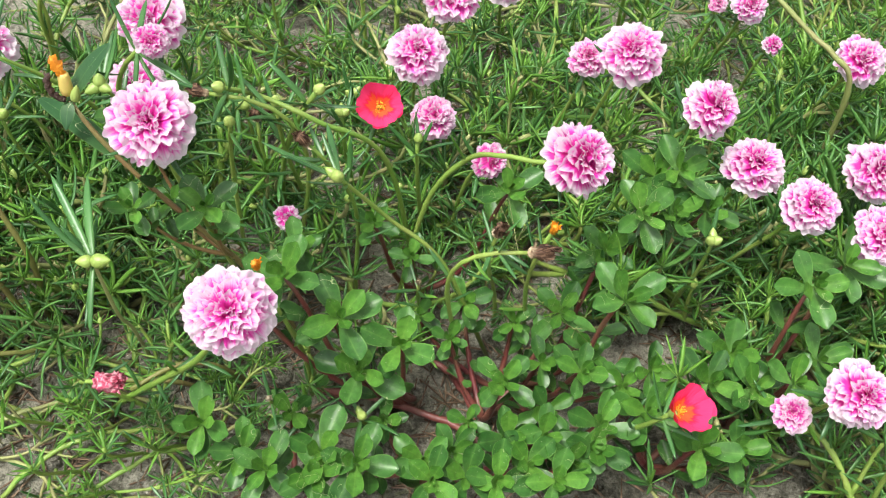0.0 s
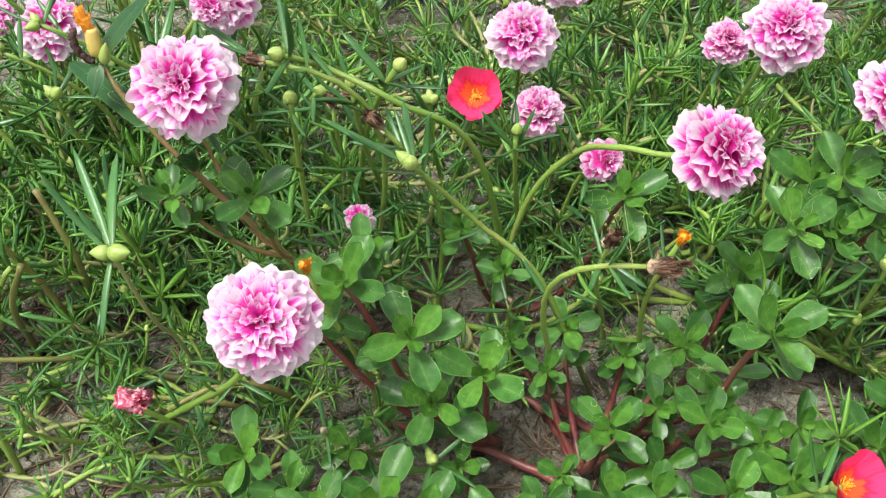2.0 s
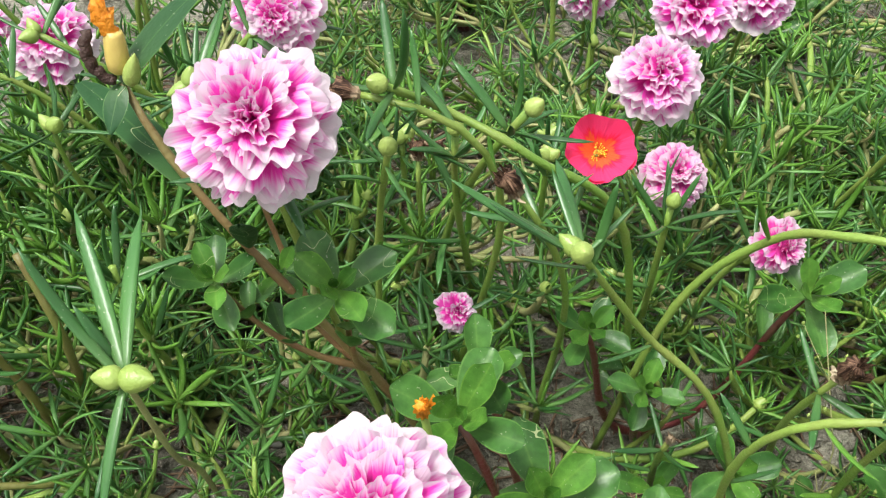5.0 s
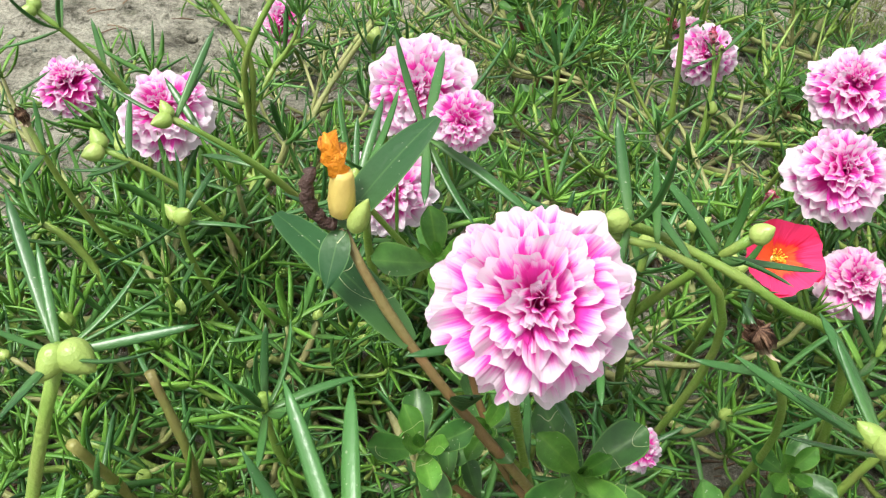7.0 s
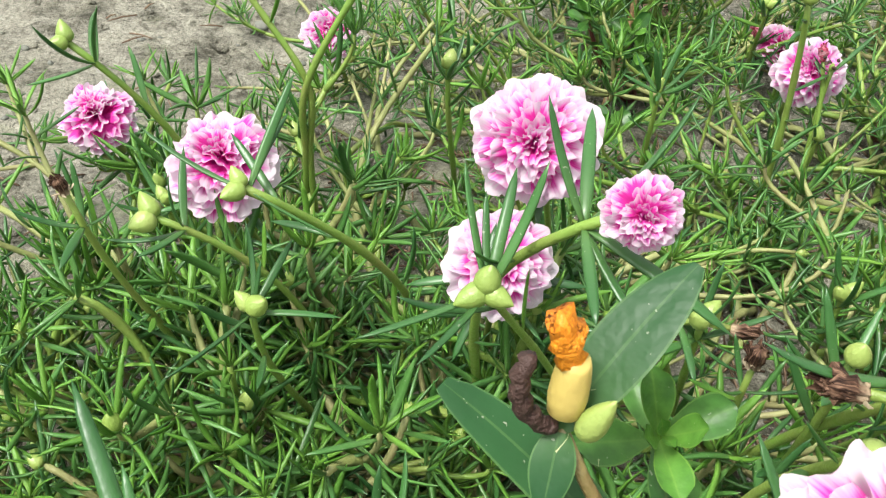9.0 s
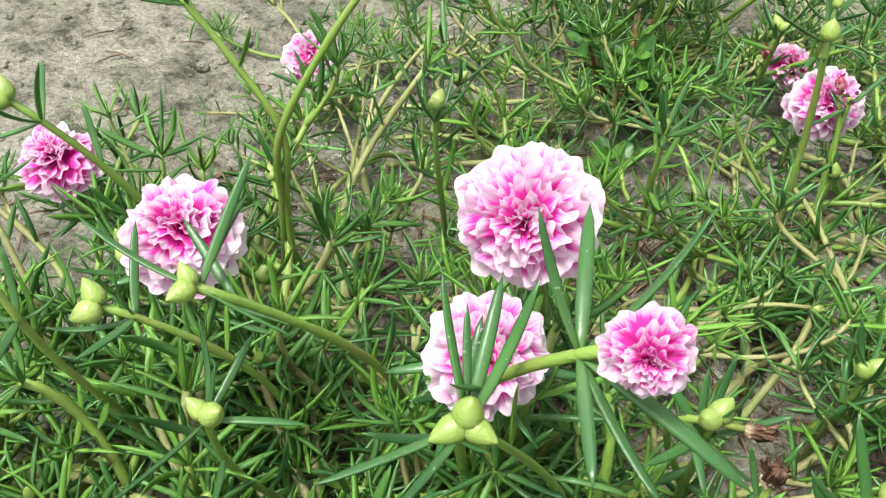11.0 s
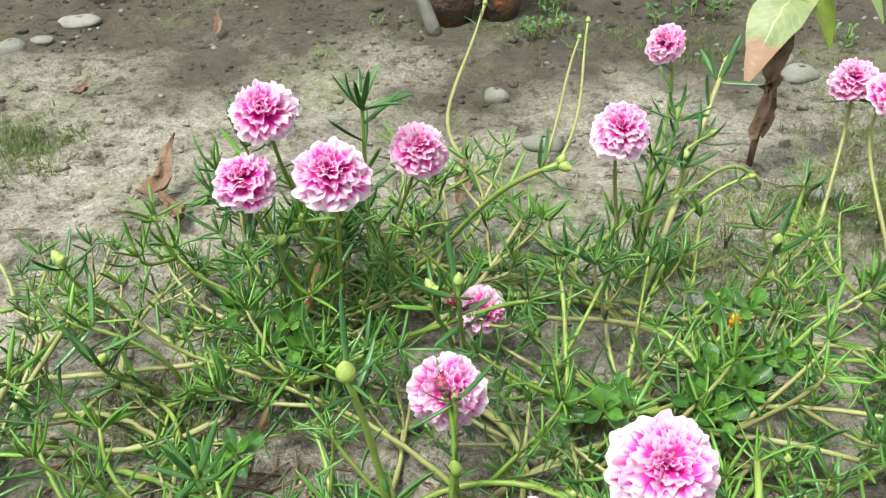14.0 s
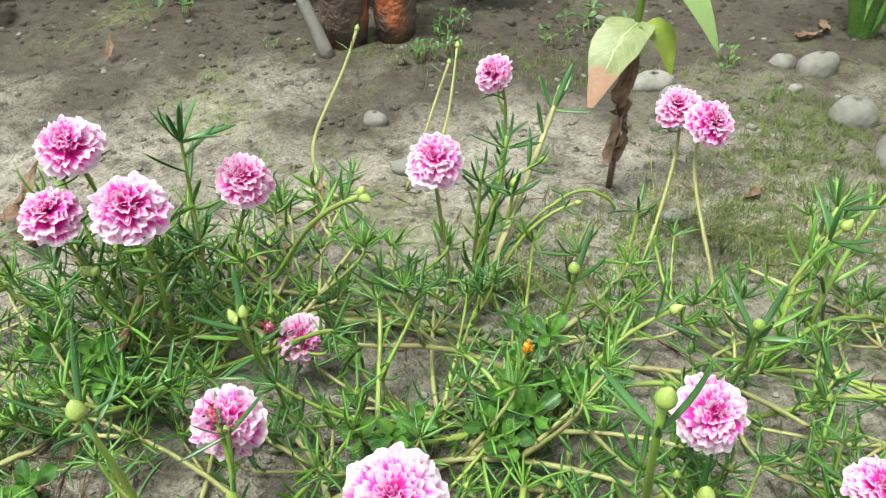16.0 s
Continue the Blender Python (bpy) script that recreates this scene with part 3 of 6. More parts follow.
def mat_mesh_set(seed, stems, reach, height, leaf, density, lit=0.4):
    """Stems that sprawl from one root and turn up at their ends, each with its twigs, and the joined leaves on them."""
    rng = random.Random(seed)
    leaves, fresh, buds, out = Bits(), Bits(), [], []
    for k in range(stems):
        a = 2 * math.pi * (k + rng.uniform(-0.35, 0.35)) / stems
        way = Vector((math.cos(a), math.sin(a), 0))
        r, h = reach * rng.uniform(0.55, 1.15), height * rng.uniform(0.4, 1.1)
        tip = way * r + Vector((rng.uniform(-0.02, 0.02), rng.uniform(-0.02, 0.02), h))
        side = Vector((-way.y, way.x, 0)) * rng.uniform(-0.5, 0.5)
        bow = rng.uniform(0.0, 1.0)
        pts = bezier(Vector((0, 0, 0.001)), way * r * 0.45 + side * r + Vector((0, 0, h * rng.uniform(0.0, 0.7))), tip - Vector((0, 0, h * (0.75 - 0.8 * bow))) - way * r * 0.35 * bow + side * r * 0.5, tip, 12)
        bits = Bits()
        stem_bits(bits, pts, rng.uniform(0.0034, 0.0052))
        leafy(pts, 0.35, density, leaf, rng, leaves, fresh, lit)
        ends = [pts]
        for _ in range(rng.choice((2, 2, 3))):
            i = rng.randint(4, 9)
            d = around(pts[i + 1] - pts[i], rng.uniform(0, 6.3), rng.uniform(30, 55))
            d.z = abs(d.z) * 0.8 + rng.uniform(-0.1, 0.5)
            end = pts[i] + d.normalized() * reach * rng.uniform(0.25, 0.5)
            twig = bezier(pts[i], pts[i].lerp(end, 0.4) + Vector((0, 0, -0.003)), end - Vector((0, 0, 0.012)), end, 6)
            stem_bits(bits, twig, 0.0029)
            leafy(twig, 0.3, density * 0.6, leaf, rng, leaves, fresh, lit)
            ends.append(twig)
        for run in ends:
            if rng.random() < 0.16:
                buds.append((run[-1], run[-1] - run[-2]))
        out.append(("stem", bits.mesh("stem", rng.choice((STEM, OLD))), ""))
    out.append(("foliage", leaves.mesh("foliage", BLADE), "narrow fleshy dark green leaves"))
    if fresh.v:
        out.append(("young_foliage", fresh.mesh("young_foliage", YOUNG), "bright yellow-green shoot tips"))
    return out, buds


MATS = [mat_mesh_set(900 + k, 4 + k % 2, 0.080 + 0.010 * (k % 4), 0.060 + 0.015 * (k % 3), 0.0235 + 0.002 * (k % 3), 7) for k in range(12)]
MATS += [mat_mesh_set(950 + k, 3, 0.145 + 0.01 * k, 0.080 + 0.012 * (k % 3), 0.025, 8) for k in range(6)]
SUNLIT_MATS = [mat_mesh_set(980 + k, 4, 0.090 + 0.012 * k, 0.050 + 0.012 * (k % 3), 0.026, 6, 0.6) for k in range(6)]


def lay_mat(x, y, scale, turn, rng, pool=None):
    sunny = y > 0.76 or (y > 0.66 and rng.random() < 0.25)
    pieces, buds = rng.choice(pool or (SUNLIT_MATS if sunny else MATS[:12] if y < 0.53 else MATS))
    plant = thing("moss_rose_mat", (x, y, ground_height(x, y)), "sprawling moss rose with narrow fleshy green leaves on sandy soil", "plant", "leafy moss rose mats")
    m = Matrix.Rotation(turn, 4, "Z") @ Matrix.Diagonal((scale, scale, scale * rng.uniform(0.85, 1.15), 1))
    for name, me, label in pieces:
        part(name, me, plant, m, label, "stuff" if "foliage" in name else "")
    for tip, d in buds:
        part("bud", rng.choice(BUD_MESHES), plant, m @ aim(tip, d) @ Matrix.Rotation(-math.pi / 2, 4, "X") @ Matrix.Scale(0.0065, 4))
    return plant


def bump_at(x, y, cx, cy, rx, ry):
    return math.exp(-((x - cx) / rx) ** 2 - ((y - cy) / ry) ** 2)


def cover(x, y):
    """How thickly the bed is grown over, 0 to 1, and how high."""
    c = 0.0
    if y < 0.54:
        c = 0.98
    elif y < 0.70:
        c = 0.56
    elif y < 0.86:
        c = 0.38 - max(0.0, y - 0.78) * 1.6
    elif y < 0.98:
        c = 0.22 - (y - 0.86) * 1.7
    edge = -0.285 + 0.06 * max(0.0, (y - 0.5)) / 0.4 - 0.3 * max(0.0, 0.46 - y)
    if x < edge:
        c *= max(0.0, 1 - (edge - x) / 0.07)
    c -= 1.1 * bump_at(x, y, -0.20, 0.275, 0.13, 0.085)
    c -= 3.0 * bump_at(x, y, 0.085, 0.256, 0.135, 0.094)
    c -= 1.3 * bump_at(x, y, 0.200, 0.245, 0.080, 0.055)
    c -= 0.75 * bump_at(x, y, 0.050, 0.440, 0.055, 0.040)
    c -= 0.8 * bump_at(x, y, 0.080, 0.360, 0.110, 0.050)
    c -= 1.1 * bump_at(x, y, -0.16, 0.745, 0.11, 0.08)
    c -= 0.5 * bump_at(x, y, 0.27, 0.88, 0.07, 0.05)
    c -= 0.35 * bump_at(x, y, 0.030, 0.615, 0.090, 0.060)
    c += 0.75 * bump_at(x, y, -0.03, 0.86, 0.07, 0.05)
    c += 0.25 * bump_at(x, y, 0.16, 0.80, 0.12, 0.05)
    c += 0.45 * bump_at(x, y, 0.48, 0.85, 0.11, 0.07)
    c += 0.3 * bump_at(x, y, -0.20, 0.88, 0.06, 0.04)
    c -= 1.1 * bump_at(x, y, 0.065, 0.805, 0.060, 0.05)
    c -= 0.9 * bump_at(x, y, -0.06, 0.77, 0.10, 0.05)
    if x < -0.04 and y > 0.66:
        c *= 0.6
    if x < -0.07 and y < 0.37:
        c *= 0.2
    if (x < -0.02 and y < 0.31) or (x < 0.24 and y < 0.20):
        c = 0.0
    if y > 1.0 and x < 0.33:
        c = 0.0
    return max(0.0, min(1.0, c))


def lay_mats():
    rng = random.Random(77)
    step = 0.042
    y = 0.14
    while y < 1.1:
        x = -0.52
        while x < 0.85:
            px, py = x + rng.uniform(-0.02, 0.02), y + rng.uniform(-0.02, 0.02)
            if rng.random() < cover(px, py) * 0.85:
                tall = (1.15 if py < 0.6 else 0.92) * (1 - 0.5 * bump_at(px, py, 0.085, 0.300, 0.16, 0.14))
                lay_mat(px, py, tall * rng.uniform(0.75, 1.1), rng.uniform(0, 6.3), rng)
            x += step
        y += step


lay_mats()


def lay_mound():
    """The fuller clump under the far blooms."""
    rng = random.Random(88)
    for x, y, s in ((-0.065, 0.868, 0.95), (-0.025, 0.866, 1.0), (0.010, 0.885, 0.9), (-0.010, 0.842, 0.9), (0.160, 0.800, 0.8), (0.190, 0.822, 0.75)):
        lay_mat(x, y, s, rng.uniform(0, 6.3), rng, rng.choice((MATS[:10], SUNLIT_MATS)))
    for x, y, s in ((-0.160, 0.800, 0.75), (-0.130, 0.832, 0.75), (-0.110, 0.752, 0.55), (-0.225, 0.842, 0.65)):
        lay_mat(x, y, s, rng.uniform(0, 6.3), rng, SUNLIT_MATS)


lay_mound()


def lay_near_corner():
    """Short young growth over the bare soil at the near corner."""
    rng = random.Random(91)
    for x, y, s in ((-0.130, 0.300, 0.55), (-0.170, 0.270, 0.55), (-0.100, 0.255, 0.48), (-0.190, 0.315, 0.62), (-0.118, 0.325, 0.58), (-0.215, 0.290, 0.58), (-0.080, 0.300, 0.52)):
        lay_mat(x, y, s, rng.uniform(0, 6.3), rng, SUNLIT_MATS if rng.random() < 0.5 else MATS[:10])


lay_near_corner()


# ---- purslane: round fleshy leaves on red stems ----
def spoon_shape(rng, width=0.52, nu=6, nv=10):
    """A thick spoon-shaped leaf along +Y, of unit length, with a blunt tip and a closed underside."""
    top, uvs, verts, faces = [], [], [], []
    bend, cup = rng.uniform(-0.10, 0.20), rng.uniform(0.06, 0.20)
    for side in (1, -1):
        for j in range(nv + 1):
            v = j / nv
            w = width / 2 * ((0.12 + 0.88 * math.sin(math.pi / 2 * v / 0.70) ** 1.3) if v < 0.70 else max(0.16, 1 - ((v - 0.70) / 0.305) ** 3.2) ** 0.5)
            for i in range(nu + 1):
                u = 2 * i / nu - 1
                y = v * (1 - 0.05 * abs(u) ** 2 * v)
                z = bend * v * v + (cup * u * u * 2 + 0.14 * abs(u)) * w - (0.012 * (1 - abs(u)) if side > 0 else 0) + side * 0.022 * (1 - u * u) * min(1, 4 * (1 - v) + 0.1)
                verts.append((u * w, y, z))
                uvs.append((i / nu, v))
    n = (nu + 1) * (nv + 1)
    for j in range(nv):
        for i in range(nu):
            a = j * (nu + 1) + i
            faces.append((a, a + 1, a + nu + 2, a + nu + 1))
            faces.append((n + a, n + a + nu + 1, n + a + nu + 2, n + a + 1))
    return verts, faces, uvs


SPOON_SHAPES = [spoon_shape(RNG, w) for w in (0.47, 0.51, 0.44, 0.55, 0.49)]
SPOONS = [mesh_from("leaf", *s[:2], BROAD, s[2]) for s in SPOON_SHAPES]
TENDER = surface("tender_leaf", leaf_colour((0.045, 0.155, 0.020), (0.080, 0.22, 0.030), (0.15, 0.30, 0.05), 1), 0.42, fine_bump(500), 0.0003, 0.2, spec=0.35)
TENDER_SPOONS = [mesh_from("leaf", *s[:2], TENDER, s[2]) for s in SPOON_SHAPES]


def rosette(parent, origin, place, size, rng, face=(0, -0.50, 0.87), pairs=4):
    """Opposite pairs of spoon leaves, largest below, the newest small and bright at the heart."""
    axis = Vector(face).normalized()
    a0 = rng.uniform(0, 3.1)
    for k in range(pairs + 1):
        s = size * (1.16, 1.12, 0.98, 0.72, 0.42)[k] * rng.uniform(0.9, 1.08)
        lean = (86, 72, 56, 38, 20)[k]
        for side in (0, math.pi):
            d = around(axis, a0 + k * math.pi / 2 + side + rng.uniform(-0.25, 0.25), lean + rng.uniform(-9, 9))
            p = Vector(place) + axis * (0.0016 * k) - Vector(origin)
            part("leaf", rng.choice(TENDER_SPOONS if k > 1 else SPOONS), parent, aim(p, d, axis, s * rng.uniform(0.9, 1.1), rng.uniform(-0.25, 0.25)))


def purslane(base, *tips, size=0.017, thick=0.0044, label="", material=None, node_at=None):
    """A purslane plant: red stems from one root, each ending in a leafy rosette. tips: (x, y, z) or (x, y, z, leaf length)."""
    COUNT[0] += 1
    rng = random.Random(700 + COUNT[0])
    origin = Vector((*base, 0.0))
    plant = thing("purslane", origin, label or "purslane with round glossy green leaves on red stems", "plant", "purslane plants")
    for tip in tips:
        place, s = Vector(tip[:3]), (tip[3] if len(tip) > 3 else size)
        root = Vector(node_at) if node_at else origin
        low = Vector((place.x - root.x, place.y - root.y, 0.02)).normalized()
        pts = stem_curve(root, place, (low.x * 0.5, low.y * 0.5, 1), low, 12, 0.38)
        stem_part(plant, origin, pts, thick, material or MAROON, 0.55)
        rosette(plant, origin, place, s, rng)
        for i in (6, 9):
            d = around(pts[i + 1] - pts[i], rng.uniform(0, 6.3), 60)
            d.z = abs(d.z)
            for flip in (1, -1):
                part("leaf", rng.choice(SPOONS), plant, aim(pts[i] - origin, (d.x * flip, d.y * flip, d.z + 0.15), scale=s * rng.uniform(0.75, 1.05), spin=rng.uniform(-0.4, 0.4)))
    return plant


# ---- the near end of the bed: blooms ----
moss_rose((-0.0828, 0.3292, 0.2181), 0.0400, (-0.0524, 0.3833), (0.08, -0.66, 0.75), leaves=6, whorl=4, low=(0, -0.3, 1), label="large pink double moss rose with white-edged ruffled petals")
moss_rose((-0.0476, 0.2572, 0.1694), 0.0403, (-0.1486, 0.3152), (0.05, -0.66, 0.75), leaves=9, whorl=4, length=0.024, thick=0.0038, via=[(-0.1267, 0.3039, 0.0345), (-0.0984, 0.2927, 0.0689), (-0.0711, 0.2777, 0.1083)], label="large round pink double moss rose with white petal rims")
moss_rose((0.1251, 0.3410, 0.1814), 0.0410, (0.0381, 0.4000), (0.55, -0.42, 0.72), leaves=1, whorl=2, thick=0.0034, via=[(0.0550, 0.3979, 0.0977), (0.0755, 0.3844, 0.1455), (0.0912, 0.3641, 0.1655), (0.1062, 0.3521, 0.1715)], label="pink double moss rose nodding sideways on an arching stem")
moss_rose((0.0289, 0.4772, 0.1129), 0.0375, (0.0139, 0.5072), (-0.05, -0.72, 0.69), red=True, tilt=30, leaves=5)
moss_rose((0.1688, 0.2327, 0.1061), 0.0350, (0.1518, 0.2687), (0.25, -0.45, 0.83), red=True, tilt=48, leaves=5, whorl=5)
moss_rose((0.0672, 0.4830, 0.0986), 0.0325, (0.0862, 0.5190), (0.05, -0.55, 0.83), rose=True, leaves=7)
moss_rose((0.0567, 0.5109, 0.1329), 0.0426, (0.0597, 0.5639), (0, -0.55, 0.83), leaves=7)
moss_rose((0.1828, 0.4458, 0.1760), 0.0406, (0.1768, 0.5018), (0.05, -0.60, 0.80), leaves=7)
moss_rose((0.1698, 0.4863, 0.1451), 0.0266, (0.1568, 0.5263), (-0.1, -0.4, 0.9), leaves=6, rose=True)
moss_rose((0.2135, 0.3870, 0.1787), 0.0339, (0.1855, 0.4350), (0.35, -0.55, 0.75), leaves=6)
moss_rose((0.2506, 0.3798, 0.1400), 0.0379, (0.2396, 0.4248), (0.05, -0.35, 0.93), leaves=7)
moss_rose((0.2724, 0.3453, 0.1395), 0.0348, (0.2484, 0.3883), (0.1, -0.45, 0.88), leaves=6)
moss_rose((0.3342, 0.3838, 0.1301), 0.0404, (0.3392, 0.4238), (0.1, -0.5, 0.85), leaves=6)
moss_rose((0.3209, 0.3365, 0.1209), 0.0370, (0.3329, 0.3715), (0, -0.5, 0.85), leaves=6)
moss_rose((0.3825, 0.5087, 0.1267), 0.0384, (0.3755, 0.5457), (0, -0.5, 0.85), leaves=6)
moss_rose((0.3252, 0.5851, 0.1261), 0.0281, (0.3182, 0.6231), (0, -0.5, 0.85), leaves=6)
moss_rose((0.3022, 0.5915, 0.1240), 0.0150, (0.2922, 0.6215), (-0.2, -0.5, 0.85), leaves=5, rose=True)
moss_rose((0.3417, 0.5610, 0.1066), 0.0167, (0.3457, 0.5920), (0.2, -0.5, 0.85), leaves=5, full=0.6, label="half-open pale pink moss rose on a slim stem")
moss_rose((-0.0312, 0.3902, 0.0955), 0.0169, (-0.0202, 0.4212), (0.35, -0.6, 0.7), leaves=6, full=0.6, label="half-open small pink moss rose among narrow leaves")
moss_rose((0.0971, 0.4246, 0.1098), 0.0251, (0.0841, 0.4576), (0.3, -0.5, 0.4), leaves=5, full=0.65, rose=True, label="half-closed small pink moss rose behind a stem")
moss_rose((0.2522, 0.2234, 0.1288), 0.0348, (0.2622, 0.2644), (0.1, -0.55, 0.83), leaves=6)
moss_rose((0.2367, 0.2369, 0.0931), 0.0212, (0.2297, 0.2649), (-0.3, -0.3, 0.8), leaves=5, full=0.6, rose=True)

# ---- the middle of the bed: blooms ----
moss_rose((-0.1191, 0.5206, 0.1524), 0.0445, (-0.0981, 0.5736), (-0.22, -0.78, 0.58), leaves=6, length=0.034, whorl=5)
moss_rose((-0.1005, 0.4326, 0.1942), 0.0201, (-0.1265, 0.4916), (-0.05, -0.85, 0.42), leaves=4, length=0.030, whorl=1, full=0.7, thick=0.0040, wild=0.4, lean=(0.7, -0.3, 0.6), fans=[(-0.110, 0.478, 0.199), (-0.127, 0.460, 0.207), (-0.080, 0.456, 0.209), (-0.0951, 0.4140, 0.1623), (-0.0748, 0.4143, 0.1788)], label="half-open pink moss rose with a white torn rim")
moss_rose((-0.1291, 0.4884, 0.1227), 0.0388, (-0.1281, 0.5314), (0.0, -0.66, 0.75), leaves=5, length=0.032)
moss_rose((-0.2346, 0.5301, 0.1224), 0.0414, (-0.2266, 0.5701), (0.0, -0.40, 0.92), leaves=5, length=0.030, whorl=3)
bud_shoot((-0.2090, 0.4720, 0.1600), (-0.1520, 0.5290), 2, 0.0080, 3, 0.030, 1, axis=(-0.7, -0.3, 0.6), thick=0.0036, fans=[(-0.2000, 0.5030, 0.1830), (-0.2030, 0.4970, 0.1760), (-0.2470, 0.4810, 0.1660), (-0.1840, 0.4690, 0.1450)])
bud_shoot((-0.2450, 0.4860, 0.1330), (-0.1950, 0.5190), 2, 0.0085, 2, 0.028, 4, axis=(-0.8, -0.2, 0.5), thick=0.0032)
bud_shoot((-0.2950, 0.5520, 0.1580), (-0.2480, 0.5800), 2, 0.0075, 4, 0.030, 4, axis=(-0.6, -0.2, 0.7), thick=0.0034)
bud_shoot((-0.1560, 0.6400, 0.1110), (-0.1480, 0.6600), 2, 0.0075, 4, 0.028, 5, thick=0.0034)
bud_shoot((0.0120, 0.5280, 0.0850), (0.0220, 0.5500), 2, 0.0080, 4, 0.028, 5, thick=0.0034)
bud_shoot((-0.0590, 0.4790, 0.1130), (-0.0480, 0.5050), 2, 0.0085, 4, 0.028, 5, thick=0.0034)
moss_rose((-0.3283, 0.6245, 0.0732), 0.0395, (-0.3233, 0.6525), (-0.1, -0.3, 0.95), leaves=5)
moss_rose((-0.2399, 0.7759, 0.0482), 0.0370, (-0.2339, 0.8009), (0.0, -0.4, 0.92), leaves=5)
moss_rose((0.0510, 0.7301, 0.0733), 0.0399, (0.0600, 0.7740), (-0.05, -0.80, 0.60), leaves=6, label="pink double moss rose with specks of debris at its heart")
moss_rose((0.0680, 0.8380, 0.0330), 0.0340, (0.0776, 0.8765), (0.2, -0.5, 0.85), leaves=5, full=0.7, rose=True)
moss_rose((0.0897, 0.6000, 0.1240), 0.0450, (0.0867, 0.6530), (0, -0.48, 0.88), leaves=6, whorl=5)
moss_rose((0.1426, 0.6575, 0.1076), 0.0458, (0.1526, 0.7005), (0, -0.50, 0.87), leaves=6, whorl=5)
moss_rose((0.2906, 0.7205, 0.0962), 0.0380, (0.290, 0.755), (0.25, -0.6, 0.7), leaves=6, whorl=5)
moss_rose((0.3640, 0.6860, 0.0850), 0.0330, (0.372, 0.720), (0.2, -0.4, 0.88), leaves=6, whorl=5)

# ---- the far end of the bed: blooms ----
moss_rose((-0.0601, 0.8634, 0.1565), 0.0405, (-0.0421, 0.8994), (0.0, -0.42, 0.91), leaves=7, whorl=5)
moss_rose((-0.0705, 0.8390, 0.1238), 0.0380, (-0.0515, 0.8690), (-0.05, -0.30, 0.95), leaves=6, whorl=5)
moss_rose((-0.0178, 0.8273, 0.1375), 0.0446, (-0.0258, 0.8633), (0.0, -0.45, 0.89), leaves=8, whorl=5)
moss_rose((0.0242, 0.9129, 0.1061), 0.0385, (-0.0028, 0.9229), (0.15, -0.5, 0.85), leaves=8, whorl=5, rose=True)
moss_rose((0.1516, 0.9018, 0.1284), 0.0388, (0.1646, 0.9038), (0.0, -0.55, 0.83), leaves=1, whorl=4, old=True)
moss_rose((0.1915, 0.9897, 0.1490), 0.0289, (0.1825, 0.9437), (-0.55, -0.5, 0.65), leaves=9, whorl=4, rose=True)
moss_rose((0.3381, 0.9577, 0.1292), 0.0347, (0.3501, 0.8897), (0.3, -0.6, 0.72), leaves=1, whorl=4, old=True)
moss_rose((0.3232, 0.9852, 0.1261), 0.0331, (0.2902, 0.9002), (-0.35, -0.35, 0.85), leaves=1, whorl=3, old=True, rose=True)

# ---- shoots with buds ----
bud_shoot((-0.057, 0.381, 0.200), (0.055, 0.425), 1, 0.0085, 0, 0.030, 4, thick=0.0034, via=[(0.030, 0.402, 0.130), (-0.009, 0.386, 0.173), (-0.039, 0.392, 0.186)])
bud_shoot((0.001, 0.332, 0.181), (0.098, 0.352), 2, 0.0085, 1, 0.028, 3, thick=0.0030, via=[(0.061, 0.345, 0.099), (0.029, 0.346, 0.136)], fans=[(-0.038, 0.340, 0.198), (-0.027, 0.332, 0.197), (-0.005, 0.370, 0.192), (-0.008, 0.356, 0.192), (0.016, 0.345, 0.190)])
bud_shoot((-0.112, 0.289, 0.170), (-0.122, 0.354), 2, 0.0085, 0, 0.030, 1, old=True, thick=0.0024, via=[(-0.121, 0.335, 0.060), (-0.119, 0.315, 0.100)], axis=(0.3, -0.2, 0.9), ends=[(-0.9, -0.25, 0.25), (0.9, -0.25, 0.30)], fans=[(-0.134, 0.331, 0.188), (-0.122, 0.333, 0.191), (-0.143, 0.307, 0.191), (-0.114, 0.259, 0.155), (-0.116, 0.267, 0.148)])
bud_shoot((-0.1782, 0.3225, 0.2007), (-0.205, 0.290), 2, 0.0085, 2, 0.028, 0, axis=(0.3, 0.3, 0.9), ends=[(-0.25, -0.75, -0.35), (0.80, -0.35, -0.30)], thick=0.0040, fans=[(-0.1991, 0.3531, 0.2177), (-0.1885, 0.3427, 0.2130), (-0.1615, 0.3433, 0.2052), (-0.1576, 0.3373, 0.2057), (-0.1506, 0.3323, 0.2027), (-0.1931, 0.3202, 0.2100), (-0.1535, 0.3114, 0.2061), (-0.1841, 0.3026, 0.2030), (-0.1824, 0.3022, 0.2010)])
bud_shoot((0.010, 0.272, 0.056), (0.030, 0.300), 2, 0.0062, 3)
bud_shoot((0.214, 0.333, 0.125), (0.225, 0.370), 3, 0.0078, 4)
bud_shoot((-0.1350, 0.4345, 0.1625), (-0.0870, 0.4880), 3, 0.0085, 3, 0.030, 1, axis=(-0.3, -0.4, 0.8), ends=[(-0.75, -0.5, -0.1), (0.1, 0.0, 1), (0.75, -0.5, 0.0)], fans=[(-0.146, 0.458, 0.188), (-0.129, 0.462, 0.187), (-0.118, 0.455, 0.192), (-0.168, 0.416, 0.158), (-0.151, 0.407, 0.160), (-0.138, 0.458, 0.178)])
